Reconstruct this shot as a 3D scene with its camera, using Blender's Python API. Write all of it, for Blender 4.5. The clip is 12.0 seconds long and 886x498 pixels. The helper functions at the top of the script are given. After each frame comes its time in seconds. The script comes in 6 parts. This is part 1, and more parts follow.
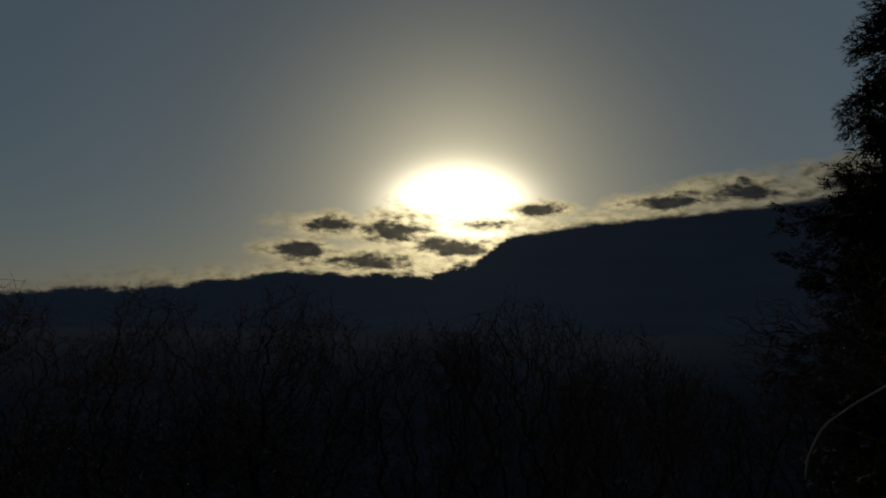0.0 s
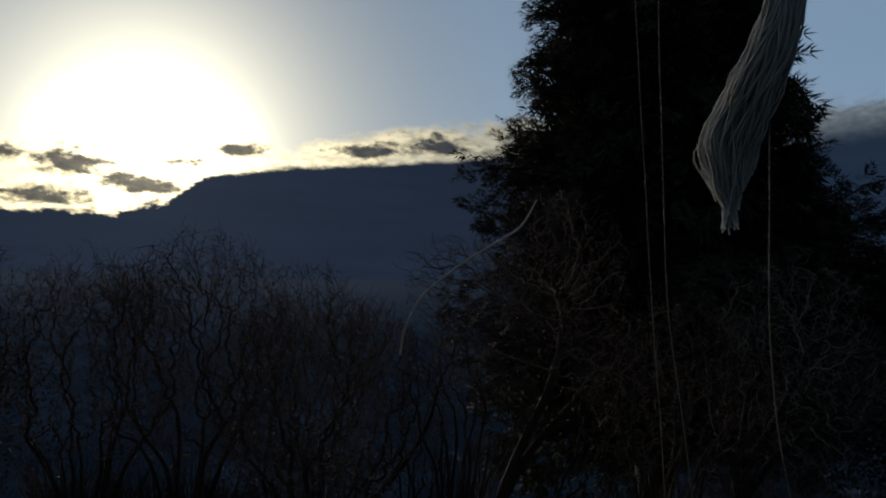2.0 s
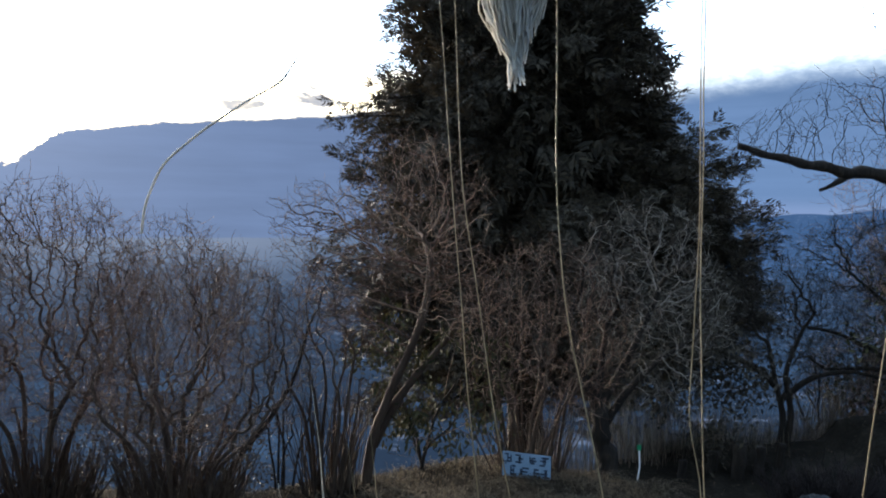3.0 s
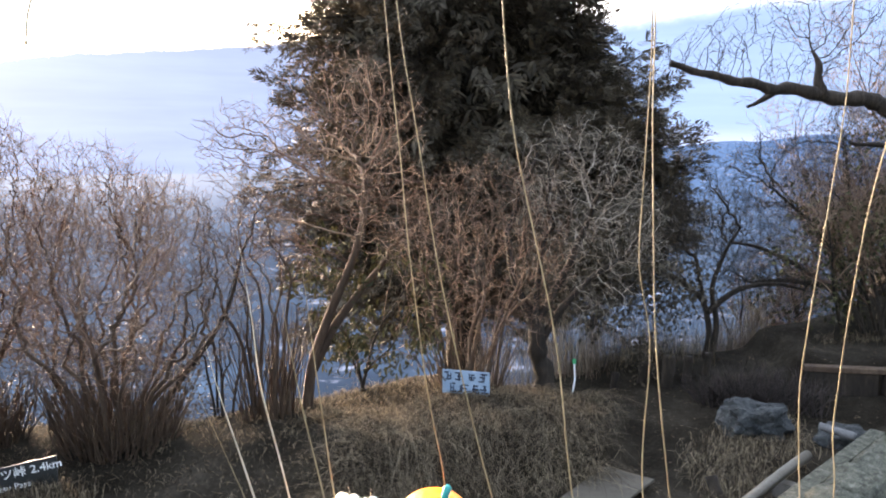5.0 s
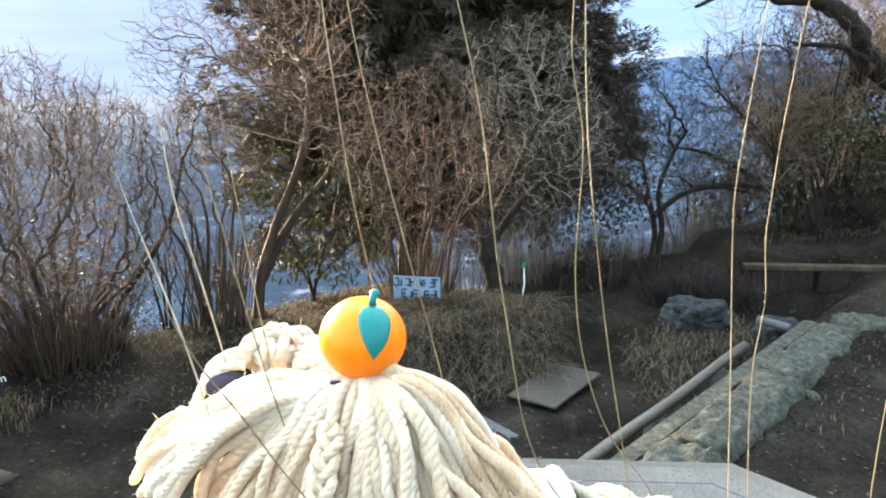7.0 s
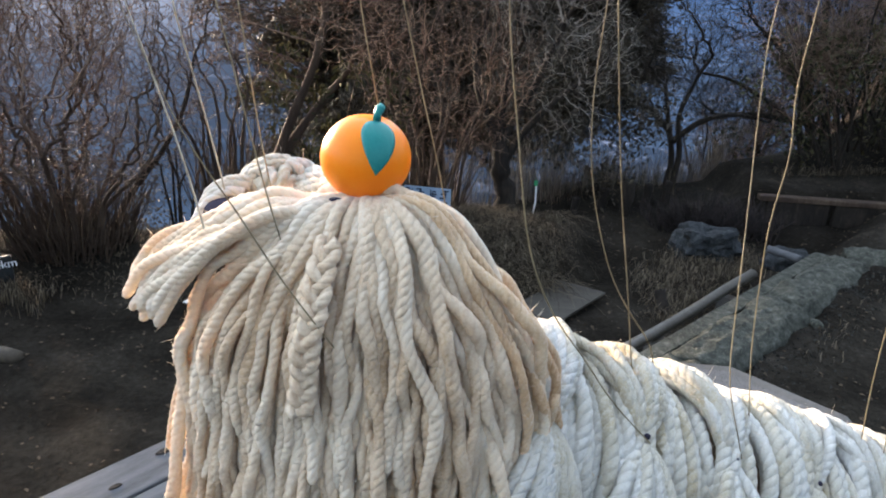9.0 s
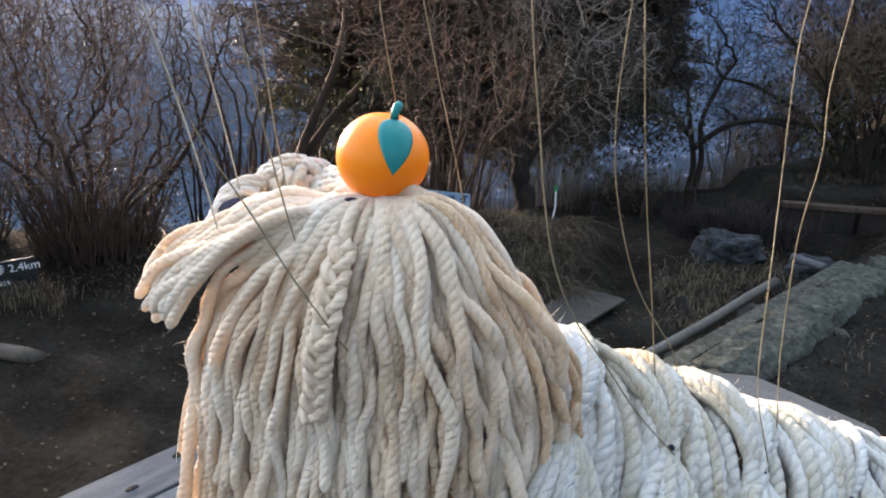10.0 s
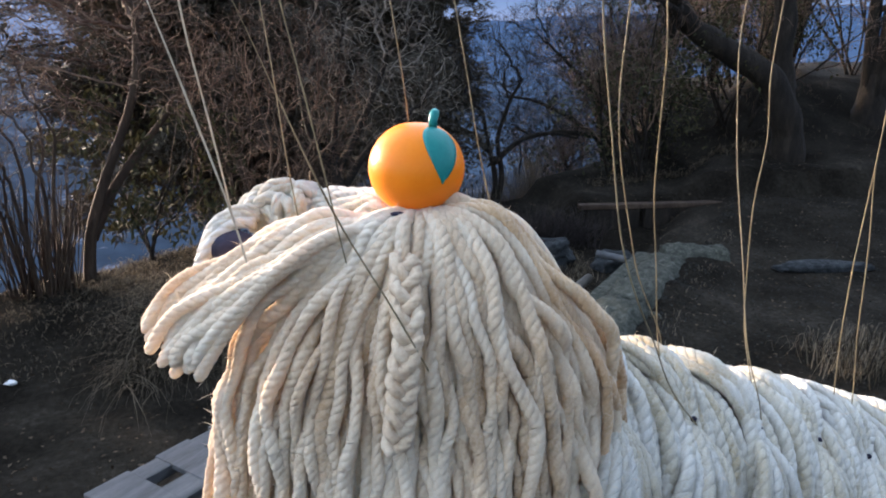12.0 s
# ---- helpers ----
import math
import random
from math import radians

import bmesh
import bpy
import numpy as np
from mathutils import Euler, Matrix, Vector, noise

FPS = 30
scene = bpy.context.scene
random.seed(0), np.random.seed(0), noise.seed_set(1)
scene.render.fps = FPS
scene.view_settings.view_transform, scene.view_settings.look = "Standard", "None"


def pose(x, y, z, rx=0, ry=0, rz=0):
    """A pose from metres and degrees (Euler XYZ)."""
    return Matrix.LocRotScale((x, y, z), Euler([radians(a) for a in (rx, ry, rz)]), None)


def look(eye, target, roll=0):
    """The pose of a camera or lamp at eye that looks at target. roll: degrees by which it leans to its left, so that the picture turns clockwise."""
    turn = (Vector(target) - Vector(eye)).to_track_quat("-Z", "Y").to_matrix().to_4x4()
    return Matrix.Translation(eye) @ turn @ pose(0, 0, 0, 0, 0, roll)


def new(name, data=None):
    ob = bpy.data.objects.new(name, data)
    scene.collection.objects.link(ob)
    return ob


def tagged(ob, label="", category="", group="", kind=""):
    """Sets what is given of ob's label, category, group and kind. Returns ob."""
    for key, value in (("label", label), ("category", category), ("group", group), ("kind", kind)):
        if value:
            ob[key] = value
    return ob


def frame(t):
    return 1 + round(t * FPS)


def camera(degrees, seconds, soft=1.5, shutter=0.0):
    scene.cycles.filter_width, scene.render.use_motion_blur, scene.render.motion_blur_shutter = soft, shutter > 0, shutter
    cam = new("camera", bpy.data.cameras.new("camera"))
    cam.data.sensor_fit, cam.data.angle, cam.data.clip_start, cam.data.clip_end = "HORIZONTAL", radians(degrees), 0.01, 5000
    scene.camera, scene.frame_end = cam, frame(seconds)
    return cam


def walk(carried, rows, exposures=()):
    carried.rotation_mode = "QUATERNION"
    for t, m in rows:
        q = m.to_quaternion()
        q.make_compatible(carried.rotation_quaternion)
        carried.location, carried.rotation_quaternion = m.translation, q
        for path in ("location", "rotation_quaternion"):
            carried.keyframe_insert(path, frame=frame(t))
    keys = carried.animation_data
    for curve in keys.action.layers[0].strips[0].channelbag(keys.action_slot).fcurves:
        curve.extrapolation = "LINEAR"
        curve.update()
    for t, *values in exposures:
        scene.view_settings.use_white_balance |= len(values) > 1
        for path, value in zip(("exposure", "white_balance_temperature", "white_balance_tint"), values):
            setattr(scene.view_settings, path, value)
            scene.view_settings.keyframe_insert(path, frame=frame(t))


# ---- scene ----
cam = camera(62.0, 12.0, soft=2.0)
# seconds, place, yaw, pitch, roll
PATH = [
    (0, -0.025, -0.332, 2.112, 45.14, 5.02, 1.28),
    (0.5, -0.034, -0.303, 2.029, 40.42, 4.75, 2.13),
    (1, -0.037, -0.299, 2.036, 35.42, 4.22, 1.04),
    (1.5, -0.098, -0.156, 2.041, 29.47, 1.18, 1.01),
    (2, -0.019, -0.155, 2.041, 22.02, 1.36, 2.06),
    (2.5, 0.019, -0.104, 2.003, 16.26, -0.66, 3.61),
    (3, 0.042, -0.057, 1.975, 12.58, -1.91, 0.95),
    (3.2, 0.049, -0.046, 1.953, 11.28, -3.43, 1.12),
    (4.8, 0.033, -0.011, 1.905, 8.74, -6.10, -0.86),
    (5, 0.032, -0.017, 1.897, 7.55, -7.11, 0.03),
    (5.5, 0.034, -0.004, 1.901, 6.35, -7.91, -0.36),
    (6, 0.039, 0.010, 1.857, 5.67, -9.75, -0.25),
    (6.5, 0.043, 0.019, 1.818, 4.54, -11.75, -0.70),
    (7, 0.052, 0.001, 1.790, 3.83, -13.24, -0.50),
    (7.5, 0.057, -0.004, 1.760, 4.51, -15.40, -0.06),
    (7.7, 0.062, -0.014, 1.747, 4.85, -16.40, -0.02),
    (9.3, 0.056, 0.018, 1.701, 4.68, -19.19, 2.92),
    (9.5, 0.068, 0.025, 1.700, 5.81, -18.65, 2.13),
    (10, 0.056, 0.020, 1.696, 6.14, -18.79, 2.48),
    (10.5, 0.051, 0.010, 1.690, 6.98, -18.38, 2.63),
    (11, 0.046, 0.044, 1.691, 3.56, -17.19, 3.05),
    (11.3, 0.016, 0.043, 1.690, 3.24, -16.69, 1.51),
    (11.5, -0.016, 0.018, 1.683, 0.49, -16.93, 1.34),
    (12, -0.132, 0.033, 1.672, -10.10, -16.10, 0.44),
]


def gaze(x, y, z, yaw, pitch, roll):
    a, b = radians(yaw), radians(pitch)
    ahead = (-math.sin(a) * math.cos(b), math.cos(a) * math.cos(b), math.sin(b))
    return look((x, y, z), (x + ahead[0], y + ahead[1], z + ahead[2]), roll)


# seconds, stops, white balance
EXPOSURES = [
    (0.0, -3.85, 6300, 8), (1.0, -3.7, 6200, 8), (1.5, -3.05, 6000, 10), (2.0, -2.2, 5800, 12), (2.5, -1.1, 5900, 12), (2.8, 0.4, 6000, 13),
    (3.2, 1.8, 6200, 16), (4.8, 2.85, 7200, 24), (5.5, 3.1, 8000, 26), (6.1, 3.14, 7900, 18), (6.5, 3.14, 7400, 15), (7.7, 2.6, 7300, 12), (9.3, 1.97, 6900, 23), (10.5, 1.97, 6800, 23), (11.3, 1.98, 6750, 24), (12.0, 1.72, 6550, 23),
]
walk(cam, [(t, gaze(*row)) for t, *row in PATH], EXPOSURES)

# ---- sky and sun ----
SUN_AZ, SUN_EL = 43.9, 8.2


def calc(tree, op, a, b=None, c=None):
    """A math node on sockets or numbers; gives its result's socket."""
    n = tree.nodes.new("ShaderNodeMath")
    n.operation = op
    for k, v in enumerate((a, b, c)):
        if v is None:
            continue
        if isinstance(v, (int, float)):
            n.inputs[k].default_value = v
        else:
            tree.links.new(v, n.inputs[k])
    return n.outputs[0]


def mixed(tree, fac, a, b, blend="MIX"):
    n = tree.nodes.new("ShaderNodeMixRGB")
    n.blend_type = blend
    for k, v in enumerate((fac, a, b)):
        if isinstance(v, (int, float)):
            n.inputs[k].default_value = v
        elif isinstance(v, tuple):
            n.inputs[k].default_value = (*v, 1)
        else:
            tree.links.new(v, n.inputs[k])
    return n.outputs[0]


def ramp(tree, fac, stops):
    n = tree.nodes.new("ShaderNodeValToRGB")
    e = n.color_ramp.elements
    while len(e) < len(stops):
        e.new(0.5)
    for k, (p, c) in enumerate(stops):
        e[k].position = p
        e[k].color = (c, c, c, 1) if isinstance(c, (int, float)) else (*c, 1)
    tree.links.new(fac, n.inputs[0])
    return n.outputs[0]


def smooth(tree, v, lo, hi):
    n = tree.nodes.new("ShaderNodeMapRange")
    n.interpolation_type = "SMOOTHSTEP"
    n.inputs[1].default_value, n.inputs[2].default_value = lo, hi
    tree.links.new(v, n.inputs[0])
    return n.outputs[0]


def noise3(tree, vec, scale, detail=5.0, rough=0.55):
    n = tree.nodes.new("ShaderNodeTexNoise")
    n.inputs["Scale"].default_value, n.inputs["Detail"].default_value, n.inputs["Roughness"].default_value = scale, detail, rough
    tree.links.new(vec, n.inputs["Vector"])
    return n.outputs[0]


def build_sky():
    w = bpy.data.worlds.new("evening_sky")
    scene.world = w
    w.use_nodes = True
    t = w.node_tree
    t.nodes.clear()
    sky = t.nodes.new("ShaderNodeTexSky")
    sky.sky_type, sky.sun_disc = "NISHITA", False
    sky.sun_elevation, sky.sun_rotation = radians(SUN_EL), radians(-SUN_AZ)
    sky.altitude, sky.dust_density = 900, 0.7
    way = t.nodes.new("ShaderNodeTexCoord").outputs["Generated"]
    sep = t.nodes.new("ShaderNodeSeparateXYZ")
    t.links.new(way, sep.inputs[0])
    x, y, z = sep.outputs
    el = calc(t, "MULTIPLY", calc(t, "ARCSINE", z), 180 / math.pi)
    az = calc(t, "MULTIPLY", calc(t, "ARCTAN2", calc(t, "MULTIPLY", x, -1.0), y), 180 / math.pi)
    # angle from the sun
    dot = t.nodes.new("ShaderNodeVectorMath")
    dot.operation = "DOT_PRODUCT"
    t.links.new(way, dot.inputs[0])
    a, e = radians(SUN_AZ), radians(SUN_EL)
    dot.inputs[1].default_value = (-math.sin(a) * math.cos(e), math.cos(a) * math.cos(e), math.sin(e))
    off = calc(t, "MULTIPLY", calc(t, "ARCCOSINE", calc(t, "MINIMUM", dot.outputs["Value"], 0.999999)), 180 / math.pi)
    u0 = calc(t, "DIVIDE", calc(t, "SUBTRACT", az, SUN_AZ), 3.9)
    v0 = calc(t, "DIVIDE", calc(t, "SUBTRACT", el, SUN_EL), 2.3)
    near = calc(t, "EXPONENT", calc(t, "MULTIPLY", calc(t, "ADD", calc(t, "MULTIPLY", u0, u0), calc(t, "MULTIPLY", v0, v0)), -1.0))
    wide = calc(t, "EXPONENT", calc(t, "DIVIDE", off, -5.6))
    clear = mixed(t, 1.0, sky.outputs[0], (0.115, 0.115, 0.115), "MULTIPLY")
    glow = mixed(t, 1.0, mixed(t, near, (0, 0, 0), (72.0, 62.0, 44.0)), mixed(t, wide, (0, 0, 0), (14.0, 12.2, 7.6)), "ADD")
    # daylight veil: strongest some way from the sun, weak in the opposite sky
    day = calc(t, "MULTIPLY", smooth(t, off, 120.0, 40.0), calc(t, "ADD", 0.5, calc(t, "MULTIPLY", smooth(t, off, 4.0, 34.0), 0.6)))
    clear = mixed(t, 1.0, clear, mixed(t, calc(t, "ADD", 0.07, calc(t, "MULTIPLY", day, 0.93)), (0, 0, 0), (0.52, 0.70, 0.88)), "ADD")
    clear = mixed(t, 1.0, clear, mixed(t, calc(t, "MULTIPLY", smooth(t, az, 34.0, 0.0), smooth(t, az, -120.0, -50.0)), (0, 0, 0), (0.24, 0.32, 0.38)), "ADD")
    clear = mixed(t, 1.0, clear, glow, "ADD")
    # clouds: a bank whose top climbs with the azimuth, and torn pieces above it
    flat = t.nodes.new("ShaderNodeCombineXYZ")
    t.links.new(calc(t, "MULTIPLY", az, 0.5), flat.inputs[0])
    t.links.new(calc(t, "MULTIPLY", el, 1.0), flat.inputs[1])
    rag = noise3(t, flat.outputs[0], 0.55, 8.0, 0.62)
    soft = noise3(t, flat.outputs[0], 0.16, 4.0, 0.5)
    fine = noise3(t, flat.outputs[0], 1.9, 6.0, 0.6)
    rough = calc(t, "ADD", calc(t, "SUBTRACT", rag, 0.5), calc(t, "MULTIPLY", calc(t, "SUBTRACT", fine, 0.5), 0.45))
    place = calc(t, "DIVIDE", calc(t, "ADD", az, 60.0), 150.0)
    marks = [(-60, 12.0), (-14, 12.0), (-5, 11.0), (20, 8.3), (35, 7.0), (40.2, 6.0), (42.4, 4.0), (46, 3.2), (49, 3.1), (58, 2.8), (66, 1.6), (78, 0.5)]
    top = calc(t, "MULTIPLY", ramp(t, place, [((p + 60) / 150, h / 20) for p, h in marks]), 20.0)
    # ragged near the sun, a flat soft edge away from it
    torn_edge = smooth(t, az, 33.0, 43.0)
    above = calc(t, "SUBTRACT", calc(t, "ADD", el, calc(t, "MULTIPLY", rough, calc(t, "ADD", 0.75, calc(t, "MULTIPLY", torn_edge, 1.15)))), top)
    hard, gentle = smooth(t, above, 0.25, -0.22), smooth(t, above, 0.9, -2.2)
    crisp = smooth(t, az, 6.0, 19.0)
    bank = calc(t, "ADD", calc(t, "MULTIPLY", hard, crisp), calc(t, "MULTIPLY", gentle, calc(t, "SUBTRACT", 1.0, crisp)))
    puffs = None
    for pa, pe, ra, re in ((54.0, 6.6, 2.7, 0.75), (55.9, 4.5, 2.6, 0.7), (51.4, 3.9, 4.0, 0.95), (48.6, 6.3, 2.6, 1.3), (44.6, 5.2, 3.2, 0.85), (41.8, 7.0, 2.3, 0.5), (37.7, 8.2, 2.2, 0.45), (28.2, 8.6, 2.9, 0.55), (22.2, 9.2, 4.2, 0.8), (15.0, 9.9, 5.0, 0.9)):
        u = calc(t, "DIVIDE", calc(t, "SUBTRACT", az, pa), ra)
        v = calc(t, "DIVIDE", calc(t, "SUBTRACT", el, pe), re)
        d = calc(t, "SQRT", calc(t, "ADD", calc(t, "MULTIPLY", u, u), calc(t, "MULTIPLY", v, v)))
        puffs = d if puffs is None else calc(t, "MINIMUM", puffs, d)
    torn = calc(t, "ADD", puffs, calc(t, "MULTIPLY", rough, 3.1))
    core = smooth(t, torn, 1.1, 0.35)
    veil = smooth(t, torn, 2.1, 0.95)
    mist = calc(t, "MULTIPLY", smooth(t, calc(t, "ADD", above, calc(t, "MULTIPLY", rough, 2.5)), 1.5, 0.2), smooth(t, az, 85.0, 60.0))
    # lit cloud takes the glow behind it, thick cloud is blue-grey
    broad = calc(t, "EXPONENT", calc(t, "DIVIDE", off, -11.0))
    lit = mixed(t, broad, (0.55, 0.60, 0.56), (23.0, 18.2, 9.0))
    lit = mixed(t, smooth(t, fine, 0.35, 0.65), mixed(t, 1.0, lit, (0.55, 0.56, 0.58), "MULTIPLY"), lit)
    bands = t.nodes.new("ShaderNodeCombineXYZ")
    t.links.new(calc(t, "MULTIPLY", az, 0.07), bands.inputs[0])
    t.links.new(calc(t, "MULTIPLY", el, 0.9), bands.inputs[1])
    soft = calc(t, "ADD", calc(t, "MULTIPLY", soft, 0.5), calc(t, "MULTIPLY", noise3(t, bands.outputs[0], 0.9, 5.0, 0.6), 0.5))
    thick = mixed(t, soft, (0.034, 0.054, 0.094), (0.088, 0.132, 0.222))
    thick = mixed(t, 1.0, thick, mixed(t, calc(t, "EXPONENT", calc(t, "DIVIDE", off, -12.0)), (0, 0, 0), (0.07, 0.072, 0.072)), "ADD")
    thick = mixed(t, 1.0, thick, mixed(t, smooth(t, az, 16.0, -8.0), (0, 0, 0), (0.006, 0.020, 0.034)), "ADD")
    out = mixed(t, calc(t, "MULTIPLY", calc(t, "MAXIMUM", veil, calc(t, "MULTIPLY", mist, 0.9)), 0.85), clear, lit)
    out = mixed(t, calc(t, "MAXIMUM", bank, calc(t, "MULTIPLY", core, 0.93)), out, thick)
    # pale gap over the horizon
    low = calc(t, "MULTIPLY", smooth(t, el, 2.6, 0.6), smooth(t, az, 20.0, -5.0))
    out = mixed(t, calc(t, "MULTIPLY", low, 0.5), out, (0.16, 0.20, 0.30))
    bg = t.nodes.new("ShaderNodeBackground")
    t.links.new(out, bg.inputs[0])
    bg.inputs[1].default_value = 1.0
    t.links.new(bg.outputs[0], t.nodes.new("ShaderNodeOutputWorld").inputs[0])


build_sky()
sun = new("sun", bpy.data.lights.new("sun", "SUN"))
sun.data.energy, sun.data.angle, sun.data.color = 5.0, radians(5.0), (1.0, 0.84, 0.62)
sun.matrix_world = look((-math.sin(radians(SUN_AZ)) * 50, math.cos(radians(SUN_AZ)) * 50, 50 * math.tan(radians(SUN_EL))), (0, 0, 0))


# ---- materials ----
def surface(name, stops, scale=6.0, fine=60.0, rough=0.9, bump=0.4, depth=0.01, stretch=(1, 1, 1), island=0.0, gloss=0.25, speck=None, sheen=0.0, through_light=0.0, twist=0.0):
    """Two scales of noise through a ramp of colours, with relief; island: how far single pieces differ."""
    m = bpy.data.materials.new(name)
    m.use_nodes = True
    t = m.node_tree
    b = t.nodes["Principled BSDF"]
    co = t.nodes.new("ShaderNodeTexCoord").outputs["Object"]
    mp = t.nodes.new("ShaderNodeMapping")
    mp.inputs["Scale"].default_value = stretch
    t.links.new(co, mp.inputs[0])
    co = mp.outputs[0]
    big, small = noise3(t, co, scale, 4.0), noise3(t, co, fine, 6.0, 0.65)
    v = calc(t, "ADD", calc(t, "MULTIPLY", big, 0.6), calc(t, "MULTIPLY", small, 0.4))
    if island:
        r = t.nodes.new("ShaderNodeNewGeometry").outputs["Random Per Island"]
        v = calc(t, "ADD", v, calc(t, "MULTIPLY", calc(t, "SUBTRACT", r, 0.5), island))
    n = len(stops)
    col = ramp(t, v, [(0.3 + 0.4 * k / max(1, n - 1), c) for k, c in enumerate(stops)])
    if speck:
        cell = t.nodes.new("ShaderNodeTexVoronoi")
        cell.inputs["Scale"].default_value = speck[0]
        t.links.new(co, cell.inputs["Vector"])
        col = mixed(t, smooth(t, cell.outputs["Distance"], speck[2], speck[2] * 0.6), col, speck[1])
    t.links.new(col, b.inputs["Base Color"])
    b.inputs["Roughness"].default_value = rough
    b.inputs["Specular IOR Level"].default_value = gloss
    if sheen:
        b.inputs["Sheen Weight"].default_value = sheen
        b.inputs["Sheen Roughness"].default_value = 0.5
    if bump:
        bp = t.nodes.new("ShaderNodeBump")
        bp.inputs["Strength"].default_value, bp.inputs["Distance"].default_value = bump, depth
        tall = v if not speck else small
        if twist:
            uv = t.nodes.new("ShaderNodeSeparateXYZ")
            t.links.new(t.nodes.new("ShaderNodeTexCoord").outputs["UV"], uv.inputs[0])
            turn = calc(t, "SUBTRACT", calc(t, "MULTIPLY", uv.outputs[0], 3.0), calc(t, "DIVIDE", uv.outputs[1], twist))
            ridge = calc(t, "POWER", calc(t, "ABSOLUTE", calc(t, "COSINE", calc(t, "MULTIPLY", turn, math.pi))), 0.6)
            hair = calc(t, "ABSOLUTE", calc(t, "SINE", calc(t, "MULTIPLY", turn, math.pi * 5)))
            tall = calc(t, "ADD", calc(t, "ADD", ridge, calc(t, "MULTIPLY", hair, 0.06)), calc(t, "MULTIPLY", small, 0.9))
        t.links.new(tall, bp.inputs["Height"])
        t.links.new(bp.outputs[0], b.inputs["Normal"])
    if through_light:
        tr = t.nodes.new("ShaderNodeBsdfTranslucent")
        t.links.new(col, tr.inputs[0])
        mx = t.nodes.new("ShaderNodeMixShader")
        mx.inputs[0].default_value = through_light
        t.links.new(b.outputs[0], mx.inputs[1])
        t.links.new(tr.outputs[0], mx.inputs[2])
        t.links.new(mx.outputs[0], t.nodes["Material Output"].inputs[0])
    return m


SOIL = surface("soil", [(0.0046, 0.0037, 0.0028), (0.0118, 0.0096, 0.0074), (0.0245, 0.0205, 0.0158), (0.056, 0.047, 0.036)], 2.2, 34, 0.98, 1.0, 0.035, gloss=0.03)
BARK = surface("bark", [(0.007, 0.005, 0.0038), (0.019, 0.0138, 0.010), (0.046, 0.035, 0.026)], 14, 60, 0.9, 1.0, 0.02, (1, 1, 0.25))
BROWN_BARK = surface("brown_bark", [(0.022, 0.013, 0.009), (0.052, 0.033, 0.022), (0.105, 0.073, 0.049)], 9, 60, 0.9, 0.8, 0.01, (1, 1, 0.25))
TWIG = surface("twig_bark", [(0.060, 0.032, 0.021), (0.118, 0.070, 0.048), (0.20, 0.138, 0.098)], 3, 40, 0.85, 0.3, 0.003, island=0.5)
PALE_TWIG = surface("lichen_bark", [(0.07, 0.052, 0.040), (0.14, 0.112, 0.088), (0.24, 0.21, 0.175)], 3, 40, 0.85, 0.3, 0.003, island=0.5)
NEEDLE = surface("conifer_needles", [(0.021, 0.0165, 0.011), (0.039, 0.031, 0.020), (0.074, 0.059, 0.038)], 1.2, 14, 0.75, 0.0, island=0.35, through_light=0.12)
LEAF = surface("olive_leaves", [(0.020, 0.021, 0.009), (0.040, 0.039, 0.016), (0.080, 0.070, 0.032)], 2.0, 20, 0.95, 0.0, island=0.5, through_light=0.08)
STRAW = surface("dry_grass", [(0.018, 0.013, 0.009), (0.052, 0.040, 0.027), (0.17, 0.136, 0.094)], 2.0, 30, 0.9, 0.0, island=0.75, gloss=0.1, through_light=0.2)
LITTER = surface("fallen_leaves", [(0.022, 0.015, 0.010), (0.050, 0.035, 0.023), (0.098, 0.073, 0.05)], 3.0, 30, 0.95, 0.0, island=0.8, gloss=0.05, through_light=0.1)
STONE = surface("mortared_stone", [(0.017, 0.017, 0.012), (0.034, 0.035, 0.026), (0.058, 0.060, 0.046), (0.098, 0.100, 0.080), (0.19, 0.19, 0.155)], 26, 150, 0.95, 1.0, 0.014, speck=(70.0, (0.16, 0.15, 0.115), 0.24))
GRIT = surface("grey_grit", [(0.009, 0.009, 0.0075), (0.019, 0.0185, 0.016), (0.038, 0.037, 0.032)], 8, 60, 0.95, 0.0, island=0.7, gloss=0.05)
ROCK = surface("blue_grey_rock", [(0.007, 0.008, 0.0082), (0.016, 0.018, 0.019), (0.034, 0.038, 0.040), (0.085, 0.090, 0.090)], 16, 60, 0.9, 1.0, 0.03)
GRANITE = surface("washed_concrete", [(0.055, 0.052, 0.048), (0.088, 0.084, 0.079), (0.13, 0.126, 0.12)], 6, 120, 0.85, 0.6, 0.004, speck=(190.0, (0.035, 0.033, 0.032), 0.34))
RIM = surface("smooth_concrete", [(0.048, 0.045, 0.04), (0.075, 0.071, 0.065), (0.105, 0.10, 0.092)], 5, 90, 0.9, 0.4, 0.004)
GREYWOOD = surface("weathered_wood", [(0.042, 0.042, 0.043), (0.080, 0.081, 0.083), (0.125, 0.126, 0.126)], 3, 30, 0.85, 0.6, 0.004, (1, 8, 8))
PLY = surface("old_plywood", [(0.034, 0.029, 0.022), (0.052, 0.045, 0.035), (0.074, 0.065, 0.052)], 3, 30, 0.85, 0.3, 0.003, (1, 6, 6))
LOGWOOD = surface("log_wood", [(0.03, 0.023, 0.016), (0.075, 0.060, 0.044), (0.14, 0.118, 0.09)], 4, 40, 0.85, 0.6, 0.006)
PIPE = surface("grey_pipe", [(0.040, 0.033, 0.025), (0.078, 0.069, 0.056), (0.135, 0.128, 0.117)], 3, 50, 0.45, 0.3, 0.003)
